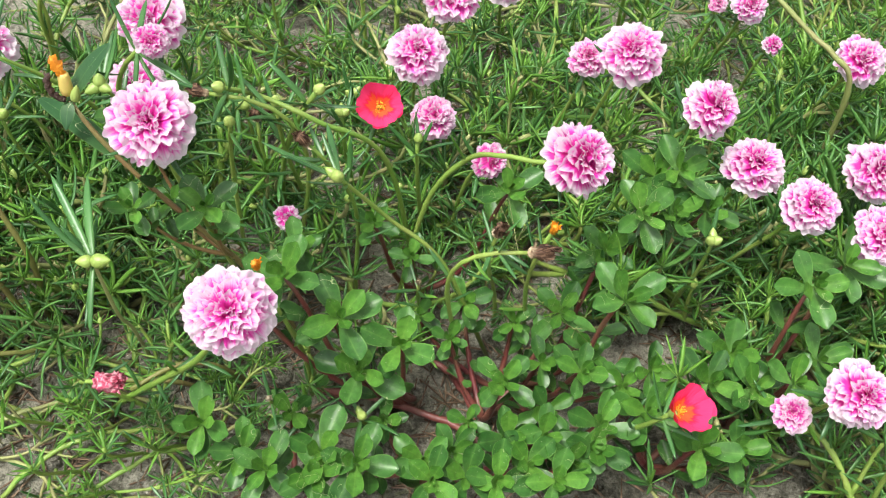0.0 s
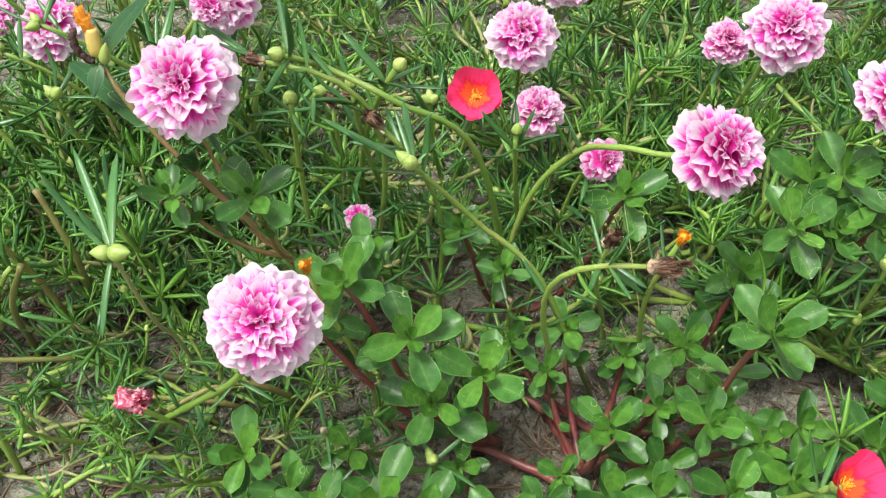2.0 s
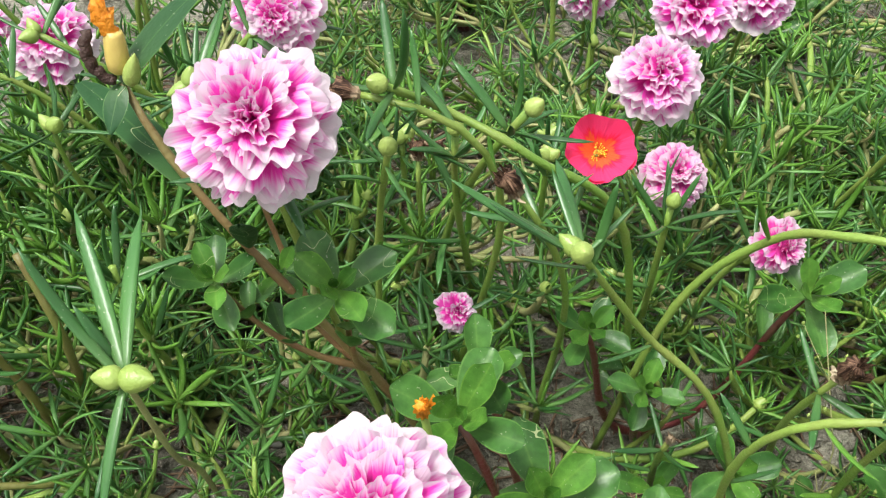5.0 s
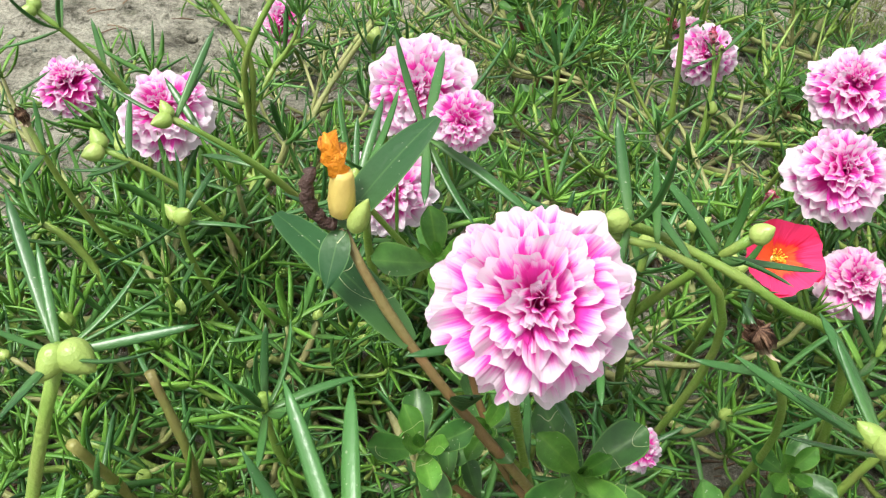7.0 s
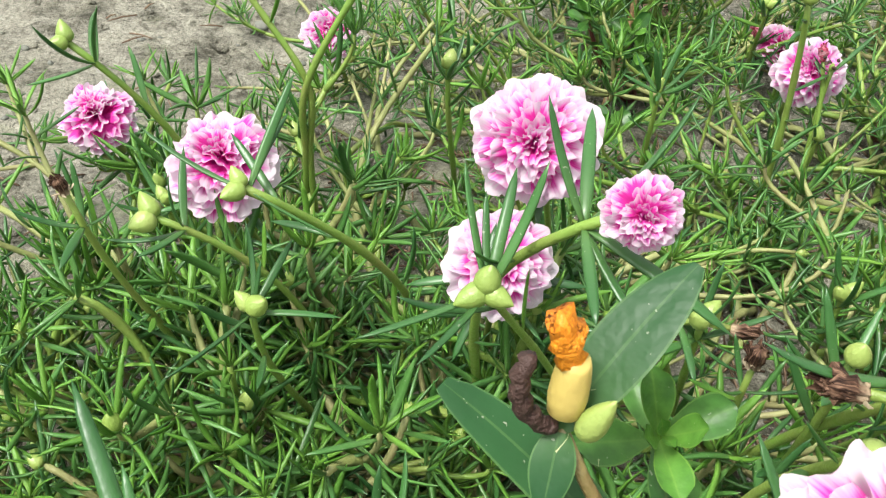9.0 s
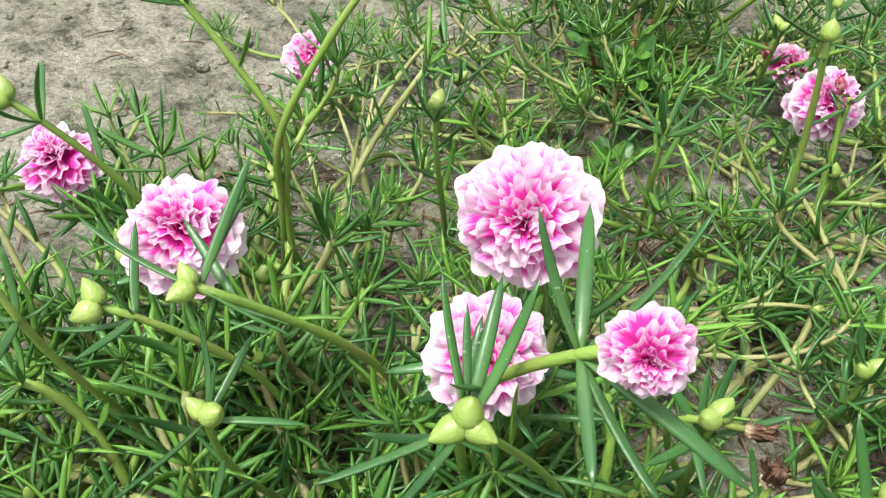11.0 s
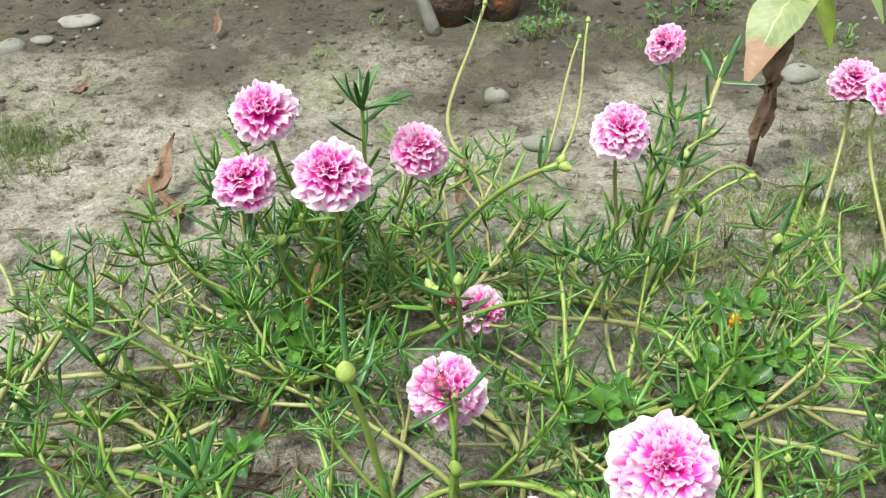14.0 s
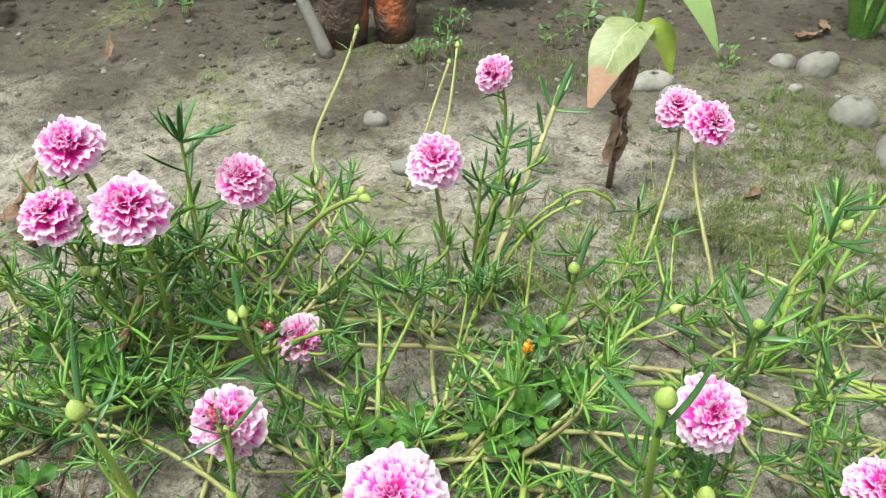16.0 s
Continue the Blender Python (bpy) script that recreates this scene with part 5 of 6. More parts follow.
withered_shoot((-0.124, 0.274, 0.096), (-0.110, 0.305), DRYPINK, 0.015, (0.75, -0.3, 0.35), label="moss rose shoot ending in a shrivelled pink flower", whorl=5)
withered_shoot((-0.0385, 0.293, 0.157), (-0.020, 0.325), ORANGE, 0.0062, (-0.1, -0.2, 1), label="slim shoot with a withered orange flower tip", whorl=0, leaves=1)
withered_shoot((0.112, 0.316, 0.153), (0.120, 0.350), ORANGE, 0.006, (0.2, -0.2, 1), label="slim shoot with a withered orange flower tip", whorl=2)
withered_shoot((0.207, 0.790, 0.070), (0.205, 0.815), ORANGE, 0.007, (0.1, -0.2, 1), label="slim shoot with a withered orange flower tip", whorl=2)
withered_shoot((0.052, 0.836, 0.040), (0.060, 0.865), DRYPINK, 0.009, (-0.3, -0.2, 0.8), label="moss rose shoot ending in a shrivelled pink flower", whorl=3)
withered_shoot((0.0500, 0.7150, 0.0890), (0.0530, 0.6950), DRYPINK, 0.0070, (-0.3, 0.2, 1), label="moss rose shoot ending in a shrivelled pink flower", whorl=1, leaves=1)

withered_shoot((0.0840, 0.6330, 0.0300), (0.0860, 0.6500), DRYPINK, 0.0075, (0, -0.2, 1), label="moss rose shoot ending in a shrivelled crimson flower", whorl=2)
withered_shoot((0.0840, 0.5790, 0.0300), (0.0720, 0.5760), DRYPINK, 0.0070, (1, 0.2, 0.2), label="moss rose shoot ending in a shrivelled crimson flower", whorl=1, leaves=1)
withered_shoot((-0.0407, 0.2856, 0.0550), (-0.0327, 0.3056), STRAW, 0.0045, (0, -0.3, 1), label="short shoot ending in a pale papery husk", whorl=4)
withered_shoot((0.0467, 0.3422, 0.0850), (0.0547, 0.3622), STRAW, 0.0045, (0, -0.3, 1), label="short shoot ending in a pale papery husk", whorl=4)
withered_shoot((-0.0213, 0.2801, 0.0500), (-0.0133, 0.3001), STRAW, 0.0045, (0, -0.3, 1), label="short shoot ending in a pale papery husk", whorl=4)

# ---- bare old stems that lie on the soil ----
def runner(a, b, c, thick=0.0048, material=None, rise=0.010):
    COUNT[0] += 1
    rng = random.Random(1500 + COUNT[0])
    pa, pb, pc = (Vector((*p, ground_height(*p) + 0.003)) for p in (a, b, c))
    pb.z += rise
    via = pb * 2 - (pa + pc) / 2
    plant = thing("trailing_stem", pa, "bare straw-coloured moss rose stem trailing over sandy soil", "stem", "trailing stems")
    pts = [pa * (1 - t) ** 2 + via * 2 * t * (1 - t) + pc * t * t + Vector((rng.uniform(-1, 1), rng.uniform(-1, 1), 0)) * 0.0012 for t in (i / 14 for i in range(15))]
    stem_part(plant, pa, pts, thick * 0.8, material or rng.choice((OLD, OLD, STEM)), 0.8)
    sprig_leaves(plant, pa, pts, rng, 3, 0.020, 0.5)
    return plant


OLIVE = surface("olive_stem", stem_colour((0.12, 0.135, 0.032), (0.19, 0.19, 0.05), (0.15, 0.11, 0.045)), 0.45, fine_bump(600), 0.0004, spec=0.35)


def arching_stem(*points, thick=0.0042, leaves=4, material=None, label="bare olive-green moss rose stem rising from the soil"):
    """A bare old stem that rises from the soil through the points given."""
    COUNT[0] += 1
    rng = random.Random(1600 + COUNT[0])
    plant = thing("arching_stem", Vector(points[0]), label, "stem", "bare arching stems")
    pts = stem_curve(points[0], points[-1], via=points[1:-1])
    stem_part(plant, points[0], pts, thick, material or OLIVE, 0.8)
    sprig_leaves(plant, Vector(points[0]), pts, rng, leaves, 0.020, 0.45)
    return plant


arching_stem((-0.197, 0.395, 0.002), (-0.188, 0.385, 0.050), (-0.188, 0.384, 0.080), (-0.198, 0.391, 0.112))
arching_stem((-0.226, 0.372, 0.002), (-0.207, 0.345, 0.060), (-0.189, 0.326, 0.100), (-0.172, 0.319, 0.130), thick=0.0036, leaves=1)
arching_stem((-0.201, 0.384, 0.002), (-0.200, 0.372, 0.040), (-0.204, 0.369, 0.070), (-0.212, 0.360, 0.112))
arching_stem((-0.170, 0.375, 0.002), (-0.181, 0.347, 0.030), (-0.195, 0.337, 0.040), (-0.230, 0.326, 0.052), thick=0.0036)
arching_stem((-0.085, 0.330, 0.002), (-0.100, 0.318, 0.030), (-0.130, 0.318, 0.034), (-0.165, 0.330, 0.020), thick=0.0034)
arching_stem((-0.060, 0.335, 0.002), (-0.075, 0.318, 0.045), (-0.095, 0.312, 0.055), (-0.120, 0.300, 0.050), thick=0.0034, leaves=6)
runner((-0.009, 0.910), (0.039, 0.922), (0.090, 0.915))
runner((0.012, 0.901), (0.080, 0.900), (0.147, 0.890), 0.0062)
runner((-0.260, 0.805), (-0.153, 0.799), (-0.070, 0.820), 0.0050)
runner((0.301, 1.046), (0.264, 1.033), (0.215, 1.000), 0.0040, rise=0.020)
runner((0.086, 0.808), (0.114, 0.795), (0.155, 0.806), 0.0058)
runner((-0.190, 0.742), (-0.114, 0.742), (-0.080, 0.775), 0.0052)
runner((0.250, 0.826), (0.302, 0.822), (0.360, 0.830), 0.0050)
runner((-0.224, 0.690), (-0.201, 0.716), (-0.178, 0.748), 0.0050, rise=0.018)
runner((-0.108, 0.628), (-0.090, 0.660), (-0.050, 0.664), 0.0052, rise=0.016)
runner((-0.014, 0.651), (0.017, 0.656), (0.052, 0.668), 0.0050)
runner((-0.135, 0.728), (-0.096, 0.711), (-0.050, 0.706), 0.0046)
runner((0.014, 0.715), (0.011, 0.668), (0.008, 0.610), 0.0050, rise=0.022)
runner((0.369, 0.855), (0.421, 0.874), (0.490, 0.906), 0.0050, STEM, 0.03)
runner((-0.190, 0.770), (-0.140, 0.760), (-0.100, 0.735), 0.0046)
runner((-0.230, 0.330), (-0.170, 0.345), (-0.110, 0.325), 0.0040, rise=0.02)
runner((-0.240, 0.300), (-0.180, 0.310), (-0.120, 0.345), 0.0036, rise=0.02)
runner((-0.200, 0.262), (-0.150, 0.290), (-0.095, 0.300), 0.0040, STEM, 0.018)
runner((-0.175, 0.235), (-0.120, 0.268), (-0.070, 0.290), 0.0036, STEM, 0.020)
runner((-0.020, 0.335), (0.040, 0.309), (0.098, 0.283), 0.0068, MAROON, 0.006)
runner((0.072, 0.338), (0.079, 0.310), (0.085, 0.275), 0.0056, MAROON, 0.008)
runner((0.030, 0.352), (0.055, 0.343), (0.085, 0.325), 0.0060, MAROON, 0.010)
arching_stem((-0.062, 0.762, 0.0), (-0.051, 0.784, 0.018), (-0.043, 0.808, 0.038), (-0.036, 0.850, 0.056), thick=0.0054, leaves=3, material=RUDDY, label="bare red-brown stem rising from sandy soil")
runner((0.034, 0.885), (0.102, 0.880), (0.186, 0.882), 0.0066, OLD, 0.018)
runner((-0.022, 0.886), (0.022, 0.870), (0.052, 0.846), 0.0060, OLD, 0.018)
runner((0.068, 0.785), (0.086, 0.756), (0.100, 0.732), 0.0060, OLD, 0.016)
runner((0.172, 0.805), (0.181, 0.763), (0.194, 0.738), 0.0060, OLD, 0.016)
arching_stem((0.3719, 0.487, 0.002), (0.3599, 0.475, 0.1237), (0.3432, 0.485, 0.1486), (0.3328, 0.5, 0.1538), (0.3095, 0.525, 0.1697), thick=0.0042, leaves=0, material=OLD, label="bare pale straw-coloured stem bent over the bed")
runner((-0.059, 0.639), (0.008, 0.632), (0.052, 0.648), 0.0064, OLD, 0.016)
runner((0.017, 0.669), (0.0065, 0.623), (0.005, 0.590), 0.0068, OLD, 0.020)
runner((-0.022, 0.563), (-0.0035, 0.5845), (0.020, 0.613), 0.0062, OLD, 0.016)
runner((0.030, 0.572), (0.065, 0.576), (0.100, 0.580), 0.0054, STEM, 0.020)
runner((-0.330, 0.640), (-0.290, 0.655), (-0.240, 0.640), 0.0046)
runner((-0.240, 0.600), (-0.180, 0.590), (-0.130, 0.610), 0.0046, rise=0.02)
runner((0.180, 0.820), (0.240, 0.850), (0.300, 0.890), 0.0046, rise=0.02)
runner((0.020, 0.760), (0.055, 0.785), (0.060, 0.830), 0.0050)

# ---- litter, stones and the far edge of the bed ----
def dry_leaf(x, y, size, turn, curl, label, material=None, lift=0.0):
    rng = random.Random(int(abs(x * 977 + y * 613) * 100))
    z = ground_height(x, y)
    leaf = thing("dry_leaf", (x, y, z), label, "leaf")
    way = Vector((math.cos(turn), math.sin(turn), 0))
    n = 12
    pts = [way * size * (i / (n - 1) - 0.5) + Vector((0.05 * size * math.sin(i * 0.5), 0, 0.002 + lift * i / (n - 1) + curl * size * (2 * i / (n - 1) - 1) ** 2)) for i in range(n)]
    bits = Bits()
    bits.add(*crinkled(ribbon_leaf(pts, oval(n, size * 0.32), 0.8, 0.0005), size * 0.10, 6.0 / size, rng.random() * 9))
    part("blade", bits.mesh("blade", material or DRYLEAF), leaf)
    return leaf


dry_leaf(-0.205, 1.030, 0.065, 1.2, 0.35, "curled brown dry leaf standing on sandy soil", lift=0.022)
dry_leaf(-0.180, 0.985, 0.060, -0.9, 0.2, "curled brown dry leaf lying on sandy soil", lift=0.012)
dry_leaf(0.050, 1.030, 0.042, 1.4, 0.2, "dark brown curled dry leaf on sandy soil", lift=0.03)
dry_leaf(0.020, 0.985, 0.045, 0.5, 0.08, "flat reddish-brown dead leaf on sandy soil", lift=0.002)
dry_leaf(0.005, 0.955, 0.050, 2.2, 0.12, "flat reddish-brown dead leaf on sandy soil")
dry_leaf(-0.335, 1.195, 0.030, 1.1, 0.25, "small tan dry leaf on sandy soil", lift=0.006)
dry_leaf(0.590, 1.440, 0.045, 0.3, 0.15, "rust-brown dry leaf on shaded soil")
dry_leaf(0.615, 1.462, 0.040, 1.2, 0.15, "rust-brown dry leaf on shaded soil")
dry_leaf(0.430, 1.080, 0.030, 0.7, 0.15, "small reddish dry leaf on mossy soil")
dry_leaf(-0.235, 1.345, 0.030, 1.5, 0.1, "pale withered stub standing in the soil", DRYLEAF, 0.020)


def stone(x, y, wide, deep, tall, label="smooth grey stone half sunk in soil", turn=0.0):
    COUNT[0] += 1
    seed = COUNT[0] * 1.7
    prof = [(0.05, -0.5)] + [(math.cos(a) , math.sin(a)) for a in (radians(d) for d in range(-40, 90, 16))] + [(0.04, 1.0)]
    verts, faces, uvs = bumpy(lathe(prof, 18), 0.22, 1.1, seed)
    me = mesh_from("stone", [(v[0] * wide / 2, v[1] * deep / 2, v[2] * tall * 0.7) for v in verts], faces, STONE, uvs)
    ob = new("stone", me)
    ob.matrix_basis = pose(x, y, ground_height(x, y) + tall * 0.12, 0, 0, turn)
    return tagged(ob, label, "stone", "stones on the soil")


stone(-0.415, 1.388, 0.050, 0.032, 0.010, "flat pale stone lying on sandy soil", 10)
stone(-0.435, 1.328, 0.026, 0.018, 0.007, "flat pale stone lying on sandy soil")
stone(-0.460, 1.305, 0.034, 0.028, 0.016, "flat pale stone lying on sandy soil", 40)
stone(0.571, 1.345, 0.050, 0.038, 0.030, turn=20)
stone(0.566, 1.226, 0.048, 0.038, 0.030, turn=-25)
stone(0.590, 1.150, 0.060, 0.050, 0.050, "pinkish-grey rough stone on mossy soil", 15)
stone(0.528, 1.285, 0.016, 0.013, 0.009)
stone(0.378, 1.309, 0.055, 0.035, 0.020, turn=12)
stone(0.400, 1.275, 0.040, 0.030, 0.016)
stone(0.536, 1.362, 0.030, 0.024, 0.018)
stone(0.218, 0.892, 0.020, 0.016, 0.006, "small flat grey pebble on mossy soil")
stone(0.122, 1.115, 0.040, 0.026, 0.012, "flat grey stone sunk in sandy soil")
stone(0.350, 1.040, 0.024, 0.018, 0.008, "small pale pebble on mossy soil")
stone(0.080, 1.210, 0.026, 0.022, 0.014, "small pale pebble on sandy soil")


def scatter_mesh(name, label, rng, count, where, make, material):
    bits = Bits()
    for _ in range(count):
        x, y = where(rng)
        bits.add(*make(rng, x, y, ground_height(x, y)))
    ob = new(name, bits.mesh(name, material))
    return tagged(ob, label, name.replace("_", " "), kind="stuff")


def pebble(rng, x, y, z):
    s = rng.uniform(0.0012, 0.0045) * (2.0 if rng.random() < 0.06 else 1)
    verts, faces, uvs = bumpy(lathe([(0.3, -0.5), (0.95, 0.0), (0.8, 0.5), (0.15, 0.8)], 7), 0.5, 1.5, rng.uniform(0, 50))
    return [Vector((v[0] * s + x, v[1] * s * 0.8 + y, v[2] * s * 0.8 + z)) for v in verts], faces, uvs


def anywhere(rng):
    return rng.uniform(-0.6, 0.85), 0.2 + 1.4 * rng.random() ** 0.8


scatter_mesh("gravel", "fine grey grit and crumbs of soil", random.Random(31), 5200, anywhere, pebble, SOIL)
scatter_mesh("soil_crumbs", "loose grey crumbs of sandy soil between the plants", random.Random(36), 3500, lambda r: (r.uniform(-0.26, 0.30), r.uniform(0.19, 0.42)), pebble, SOIL)
scatter_mesh("pale_grit", "scattered pale grit on sandy soil", random.Random(32), 600, anywhere, pebble, STONE)


def straw(rng, x, y, z):
    a, n = rng.uniform(0, 6.3), rng.uniform(0.008, 0.03)
    d = Vector((math.cos(a), math.sin(a), rng.uniform(-0.02, 0.12)))
    p = Vector((x, y, z + 0.001))
    return tube([p, p + d * n * 0.5 + Vector((0, 0, 0.001)), p + d * n], [0.0006, 0.0007, 0.0003], 4)


# Brown litter at the stem bases, laid thick to stand in for shade below.
scatter_mesh("bed_litter", "brown dead leaves and straw under the plants", random.Random(37), 3600, lambda r: (r.uniform(-0.30, 0.45), r.uniform(0.22, 0.74)), straw, DRYLEAF)
scatter_mesh("dry_straw", "bits of dry straw and dead leaves on the soil", random.Random(33), 700, lambda r: (r.uniform(-0.45, 0.7), r.uniform(0.2, 1.1)), straw, DRYLEAF)


def seedling(rng, x, y, z):
    bits = Bits()
    for k in range(rng.randint(4, 8)):
        a = rng.uniform(0, 6.3)
        d = Vector((math.cos(a), math.sin(a), rng.uniform(0.3, 1.4)))
        bits.add(*placed(rng.choice(THIN_SHAPES), aim(Vector((x + rng.uniform(-0.006, 0.006), y + rng.uniform(-0.006, 0.006), z)), d, scale=rng.uniform(0.003, 0.010))))
    return bits.v, bits.f, bits.uv


MOSS_SPOTS = ((0.46, 1.12, 0.10, 0.09), (0.52, 1.22, 0.09, 0.08), (0.44, 1.02, 0.08, 0.06), (0.55, 1.05, 0.08, 0.07), (0.23, 0.93, 0.09, 0.05), (0.34, 1.02, 0.10, 0.07), (0.50, 1.16, 0.12, 0.10), (-0.12, 0.77, 0.05, 0.04), (0.42, 1.00, 0.10, 0.06), (0.30, 1.35, 0.15, 0.06), (0.60, 1.05, 0.10, 0.10), (-0.36, 1.10, 0.05, 0.05))


def mossy(rng):
    x, y, rx, ry = rng.choice(MOSS_SPOTS)
    return x + rng.gauss(0, rx * 0.55), y + rng.gauss(0, ry * 0.55)


MOSS = surface("soft_moss", leaf_colour((0.105, 0.160, 0.045), (0.175, 0.235, 0.075), (0.20, 0.24, 0.09)), 0.8, fine_bump(500), 0.0003, 0.2, spec=0.2)
scatter_mesh("moss_tufts", "patches of fine green moss and tiny seedlings", random.Random(34), 3400, mossy, seedling, MOSS)


def weed(x, y, size, count, label="small green weed with rounded leaves"):
    COUNT[0] += 1
    rng = random.Random(1700 + COUNT[0])
    plant = thing("weed", (x, y, ground_height(x, y)), label, "plant", "small weeds")
    for k in range(count):
        a = rng.uniform(0, 6.3)
        r = size * rng.uniform(0.05, 0.8)
        p = Vector((r * math.cos(a), r * math.sin(a), 0))
        top = p * 1.2 + Vector((0, 0, size * rng.uniform(0.25, 0.7)))
        stem_part(plant, (0, 0, 0), [p, p.lerp(top, 0.5), top], 0.0014, STEM, 0.8)
        for s in (0, 2.1, 4.2):
            d = Vector((math.cos(a + s), math.sin(a + s), rng.uniform(0.1, 0.6)))
            part("leaf", rng.choice(SPOONS), plant, aim(top, d, scale=size * rng.uniform(0.20, 0.36)))
    return plant


weed(0.118, 1.352, 0.026, 10)
weed(0.146, 1.372, 0.028, 9)
weed(0.271, 1.413, 0.030, 7)
weed(0.340, 1.440, 0.040, 8)
weed(0.150, 1.435, 0.034, 9)
weed(-0.060, 1.380, 0.018, 4)
weed(-0.110, 1.290, 0.015, 3)
weed(0.470, 1.350, 0.030, 6)
weed(0.500, 1.262, 0.020, 6)
weed(-0.205, 1.475, 0.040, 6)
weed(0.330, 1.480, 0.045, 7)


def grass_spray(x, y, size, count):
    """Hair-thin grass stalks with tiny pale seed heads."""
    COUNT[0] += 1
    rng = random.Random(1800 + COUNT[0])
    plant = thing("grass_spray", (x, y, ground_height(x, y)), "hair-thin grass with tiny pale seed heads", "grass", "fine seeding grass")
    stalks, seeds = Bits(), Bits()
    for k in range(count):
        a, lean = rng.uniform(0, 6.3), rng.uniform(0.1, 0.7)
        top = Vector((math.cos(a) * lean, math.sin(a) * lean, 1)).normalized() * size * rng.uniform(0.6, 1.1)
        mid = Vector((top.x * 0.3, top.y * 0.3, top.z * 0.6))
        stalks.add(*tube([Vector((0, 0, 0)), mid, top], [0.0004, 0.0003, 0.0002], 4))
        for q in range(7):
            tip = mid.lerp(top, rng.uniform(0.2, 1.0)) + Vector((rng.uniform(-1, 1), rng.uniform(-1, 1), rng.uniform(-0.6, 0.8))) * size * 0.16
            stalks.add(*tube([mid.lerp(top, 0.5), tip], [0.0002, 0.00015], 3))
            seeds.add(*placed(lathe([(0.1, -0.6), (0.45, 0.0), (0.1, 0.7)], 5), Matrix.Translation(tip) @ Matrix.Scale(0.0018, 4)))
    part("stalk", stalks.mesh("stalk", OLD), plant, kind="stuff")
    part("seed_head", seeds.mesh("seed_head", BUD), plant, kind="stuff")
    return plant


grass_spray(0.216, 0.912, 0.055, 9)
grass_spray(0.252, 0.955, 0.060, 9)
grass_spray(0.330, 1.020, 0.060, 9)
grass_spray(0.290, 0.935, 0.055, 8)
grass_spray(0.378, 0.985, 0.060, 8)
grass_spray(-0.070, 0.792, 0.040, 10)
grass_spray(-0.090, 0.778, 0.035, 9)
grass_spray(0.120, 0.345, 0.120, 5)


def bark_colour(nt):
    p = world_place(nt)
    c = ramp(nt, grain(nt, p, 40.0, 4.0, 0.6), (0.3, (0.035, 0.026, 0.020)), (0.6, (0.085, 0.060, 0.042)), (0.8, (0.15, 0.11, 0.08)))
    stain = ramp(nt, grain(nt, p, 13.0, 2.0), (0.55, (0, 0, 0)), (0.66, (1, 1, 1)))
    return blend(nt, math_node(nt, "MULTIPLY", stain, 0.8), c, (0.42, 0.115, 0.03, 1))


BARK = surface("stained_wood", bark_colour, 0.7, fine_bump(90), 0.006)


def post(x, y, r, tall):
    ob = thing("wooden_post", (x, y, 0), "weathered brown wooden post with orange stains", "post", "stained posts")
    shape = bumpy(lathe([(r * 0.86, -0.01), (r, 0.02), (r * 1.02, tall * 0.4), (r * 0.97, tall * 0.8), (r * 0.9, tall)], 22), 0.06, 18, x * 40)
    part("shaft", mesh_from("shaft", *shape[:2], BARK, shape[2]), ob)
    return ob


post(0.026, 1.420, 0.029, 0.34)
post(0.086, 1.432, 0.026, 0.30)


def stick():
    ob = thing("stick", (0.011, 1.371, 0.0), "grey leaning wooden stick in the soil", "stick")
    bits = Bits()
    bits.add(*tube(bezier(Vector((0, 0, -0.01)), Vector((-0.010, 0.006, 0.02)), Vector((-0.035, 0.02, 0.07)), Vector((-0.11, 0.05, 0.24)), 10), [0.0088 - 0.0004 * i for i in range(11)], 9))
    part("shaft", bits.mesh("shaft", STONE), ob)


stick()


def scorched_colour(nt):
    u, v = uv_parts(nt)
    c = ramp(nt, grain(nt, world_place(nt), 60.0, 3.0), (0.35, (0.15, 0.205, 0.075)), (0.7, (0.25, 0.30, 0.13)))
    rib = math_node(nt, "ABSOLUTE", math_node(nt, "SUBTRACT", u, 0.5))
    vein = math_node(nt, "SINE", math_node(nt, "MULTIPLY", math_node(nt, "ADD", v, math_node(nt, "MULTIPLY", rib, -0.5)), 75.0))
    c = blend(nt, math_node(nt, "MULTIPLY", math_node(nt, "GREATER_THAN", vein, 0.86), 0.15), c, (0.36, 0.42, 0.22, 1))
    c = blend(nt, math_node(nt, "MULTIPLY", math_node(nt, "LESS_THAN", rib, 0.02), 0.6), c, (0.40, 0.45, 0.24, 1))
    burnt = math_node(nt, "ADD", v, math_node(nt, "MULTIPLY", math_node(nt, "SUBTRACT", grain(nt, world_place(nt), 45.0, 3.0), 0.5), 0.5))
    return blend(nt, ramp(nt, burnt, (0.70, (0, 0, 0)), (0.75, (1, 1, 1))), c, (0.29, 0.18, 0.105, 1))


SCORCHED = surface("scorched_leaf", scorched_colour, 0.5, fine_bump(160), 0.001, 0.25)
LIME = surface("lime_leaf", stem_colour((0.20, 0.30, 0.03), (0.28, 0.36, 0.05), (0.16, 0.20, 0.03)), 0.5, fine_bump(160), 0.001, 0.3)
FRESH = surface("fresh_leaf", stem_colour((0.20, 0.36, 0.10), (0.28, 0.42, 0.14), (0.17, 0.32, 0.08)), 0.45, fine_bump(160), 0.001, 0.3)


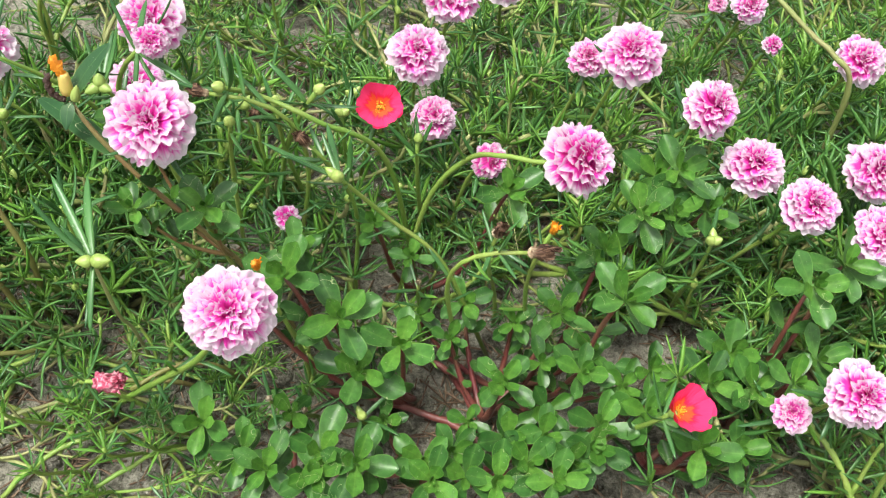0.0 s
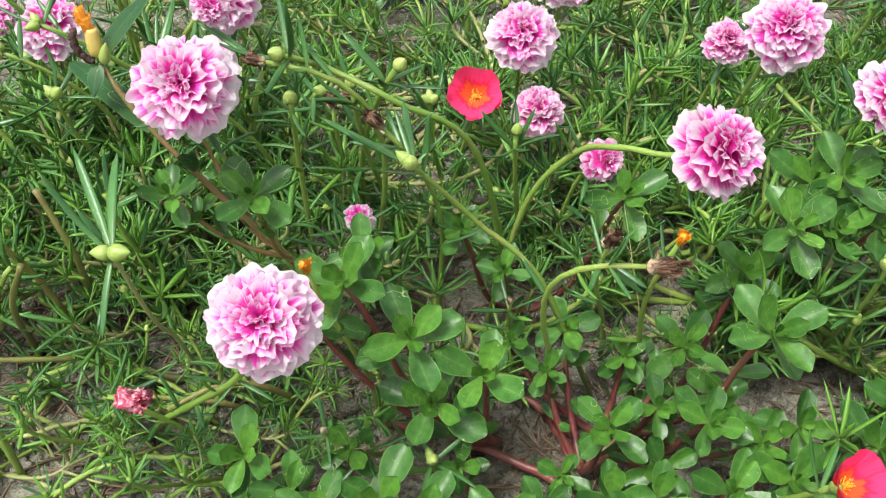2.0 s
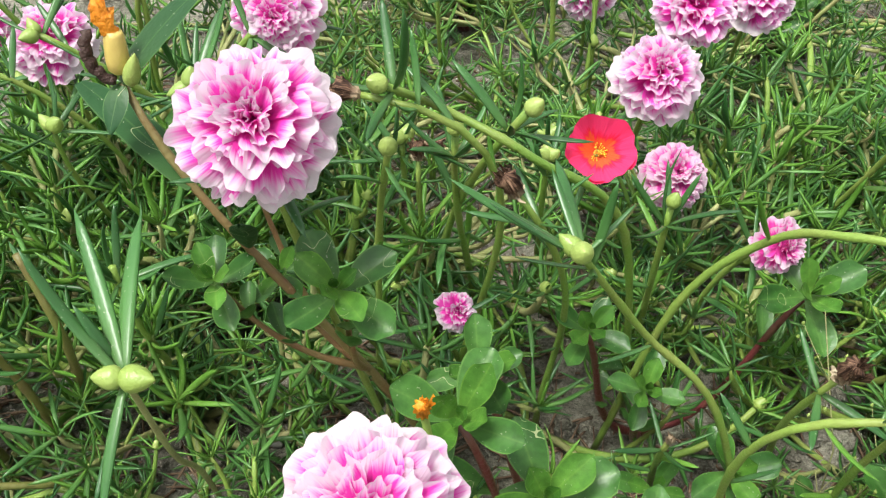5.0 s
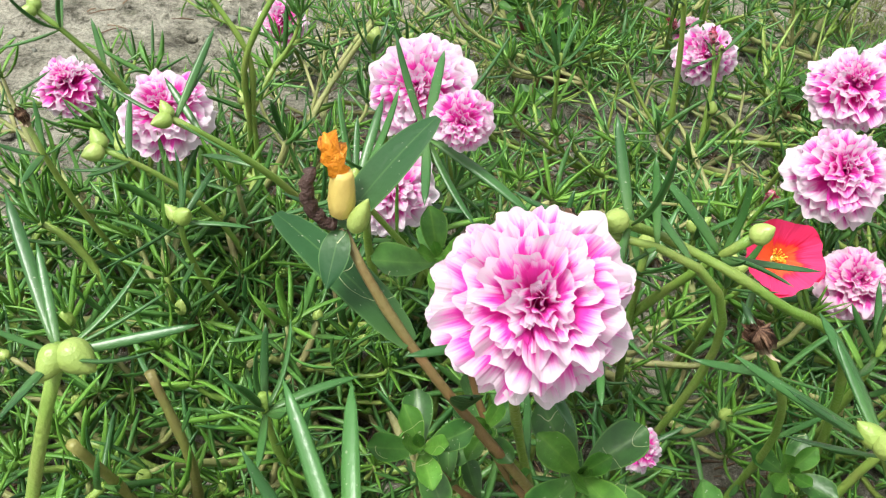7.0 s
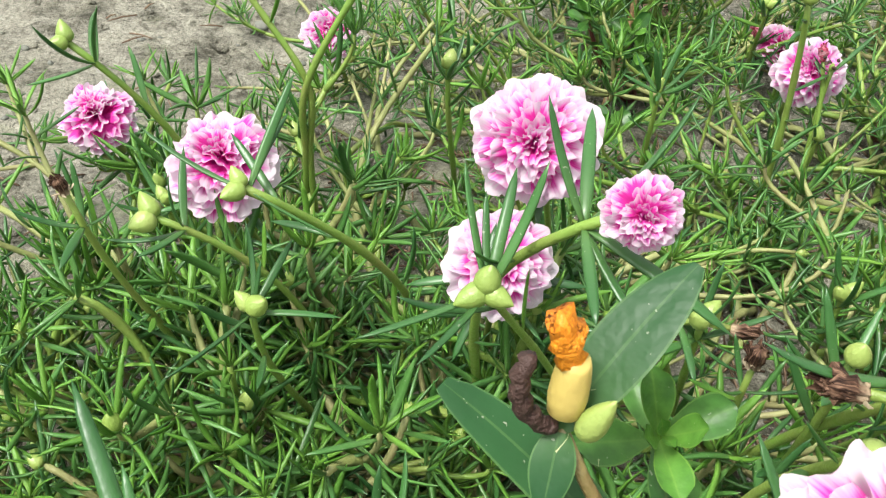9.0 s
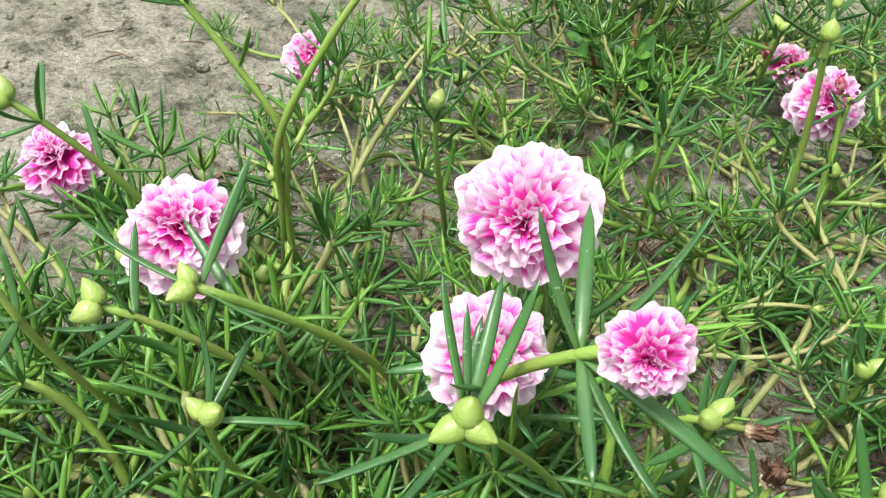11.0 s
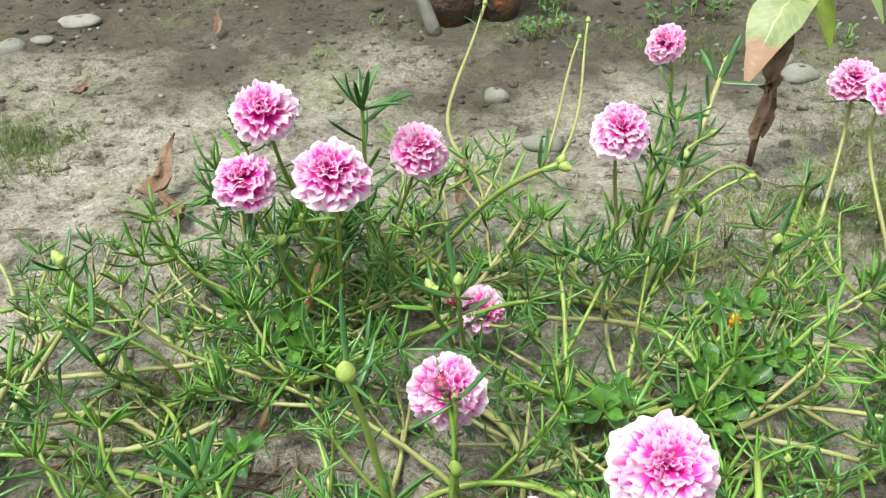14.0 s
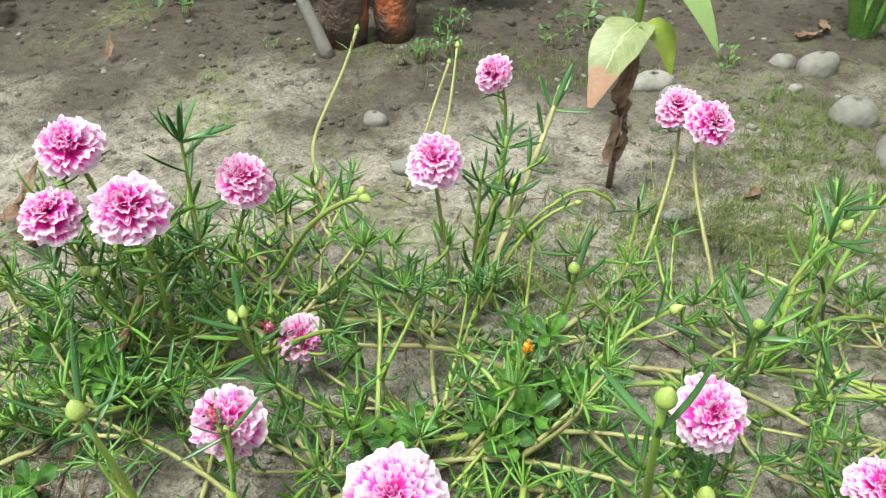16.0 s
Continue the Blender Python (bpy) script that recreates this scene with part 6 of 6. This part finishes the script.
def broadleaf():
    origin = Vector((0.300, 1.080, 0.0))
    plant = thing("broadleaf_weed", origin, "wilting broad-leaved weed with a brown-tipped green leaf", "plant")
    fork = Vector((0.307, 1.090, 0.145))
    low = bezier(origin - Vector((0, 0, 0.004)), origin + Vector((0.004, 0.012, 0.05)), fork - Vector((0.006, 0.008, 0.04)), fork, 10)
    stem_part(plant, origin, low, 0.006, BROWN, 0.8, label="withered brown lower stem")
    stem_part(plant, origin, [fork, fork + Vector((0.003, 0.006, 0.05)), fork + Vector((0.004, 0.014, 0.14))], 0.0062, STEM, 0.8)
    leaf_between(plant, origin, fork + Vector((0.002, 0, 0.004)), (0.270, 1.044, 0.097), 0.044, 0.028, SCORCHED, "leaf", "green leaf with a scorched brown tip", 0.20, 0.72, 0.0, 0.0025)
    leaf_between(plant, origin, fork + Vector((0.004, 0, 0.002)), (0.334, 1.064, 0.116), 0.030, 0.022, LIME, "leaf", "small yellow-green drooping leaf", 0.25, 0.8, 0.0, 0.002)
    leaf_between(plant, origin, fork + Vector((-0.004, -0.004, -0.012)), (0.302, 1.074, 0.030), 0.015, -0.004, DRYLEAF, "dead_leaf", "shrivelled brown hanging leaf", 0.8, 0.7, 0.002, 0.0045, 0.4)
    leaf_between(plant, origin, fork + Vector((0.001, -0.004, -0.030)), (0.294, 1.070, 0.034), 0.010, -0.002, DRYLEAF, "dead_leaf", "", 0.7, 0.8, -0.002, 0.0045, 0.4)
    leaf_between(plant, origin, fork + Vector((0.004, 0.000, 0.060)), (0.364, 1.056, 0.140), 0.046, 0.022, FRESH, "leaf", "pale green leaf", 0.10, 0.8)


broadleaf()


def strap_clump(x, y):
    plant = thing("strap_leaf_clump", (x, y, 0), "clump of long dark green strap leaves", "plant")
    rng = random.Random(61)
    for k in range(13):
        a = rng.uniform(0, 6.3)
        out = rng.uniform(0.10, 0.24)
        end = Vector((math.cos(a) * out, math.sin(a) * out, rng.uniform(0.04, 0.24)))
        base = Vector((math.cos(a) * 0.015, math.sin(a) * 0.015, -0.004))
        mid = Vector((end.x * 0.4, end.y * 0.4, end.z + 0.10))
        pts = [base * (1 - t) ** 2 + mid * 2 * t * (1 - t) + end * t * t for t in (i / 11 for i in range(12))]
        bits = Bits()
        bits.add(*ribbon_leaf(pts, [0.012 * (1 - (i / 11) ** 3) + 0.001 for i in range(12)], 0.35, 0.0008, 4))
        part("leaf", bits.mesh("leaf", BROAD), plant)


def low_shrub(x, y, wide, tall, count):
    """A low leafy shrub at the shaded far edge."""
    COUNT[0] += 1
    rng = random.Random(1900 + COUNT[0])
    plant = thing("low_shrub", (x, y, ground_height(x, y)), "low dark green leafy shrub at the shaded edge of the bed", "shrub", "shrubs along the far edge")
    leaves = Bits()
    for k in range(7):
        a = rng.uniform(0, 6.3)
        top = Vector((math.cos(a) * wide * 0.4, math.sin(a) * wide * 0.3, tall * rng.uniform(0.6, 1.0)))
        run = bezier(Vector((0, 0, -0.004)), Vector((0, 0, tall * 0.3)), top * 0.7, top, 6)
        stem_part(plant, (0, 0, 0), run, 0.005, OLIVE, 0.5)
        for q in range(count):
            p = run[rng.randint(1, 6)] + Vector((rng.gauss(0, 0.2), rng.gauss(0, 0.16), rng.gauss(0, 0.1))) * wide * 0.5
            p.z = max(0.004, p.z)
            d = Vector((rng.uniform(-1, 1), rng.uniform(-1, 0.6), rng.uniform(-0.3, 0.8)))
            leaves.add(*placed(rng.choice(SPOON_SHAPES), aim(p, d, (0, -0.3, 1), rng.uniform(0.018, 0.034), rng.uniform(-0.5, 0.5))))
    part("foliage", leaves.mesh("foliage", BROAD), plant, kind="stuff")
    return plant


for x, y, wide, tall in ((-0.47, 1.56, 0.16, 0.11), (-0.33, 1.57, 0.17, 0.12), (-0.20, 1.58, 0.16, 0.13), (-0.07, 1.57, 0.15, 0.13), (0.06, 1.56, 0.15, 0.14), (0.19, 1.55, 0.14, 0.12)):
    low_shrub(x, y, wide, tall, 22)
strap_clump(0.658, 1.450)
leaf_stub = thing("low_leaf", (-0.430, 1.415, 0.0), "single green leaf tip at the edge of the bed", "leaf")
leaf_between(leaf_stub, (-0.430, 1.415, 0.0), (-0.440, 1.500, 0.040), (-0.418, 1.436, 0.010), 0.026, 0.02, BROAD)


# ---- crumbs on one bloom ----
def crumbs():
    rng = random.Random(9)
    ob = thing("flower_debris", (0.0560, 0.7120, 0.0920), "dark dry crumbs caught on a pink bloom", "debris")
    for k in range(9):
        me = mesh_from("crumb", *[s for s in bumpy(lathe([(0.3, -0.5), (0.9, 0.0), (0.2, 0.7)], 6), 0.5, 2.0, k)[:2]], BROWN)
        part("crumb", me, ob, Matrix.Translation((rng.uniform(-0.010, 0.010), rng.uniform(-0.004, 0.004), rng.uniform(-0.006, 0.006))) @ Matrix.Scale(rng.uniform(0.0008, 0.0018), 4))


crumbs()
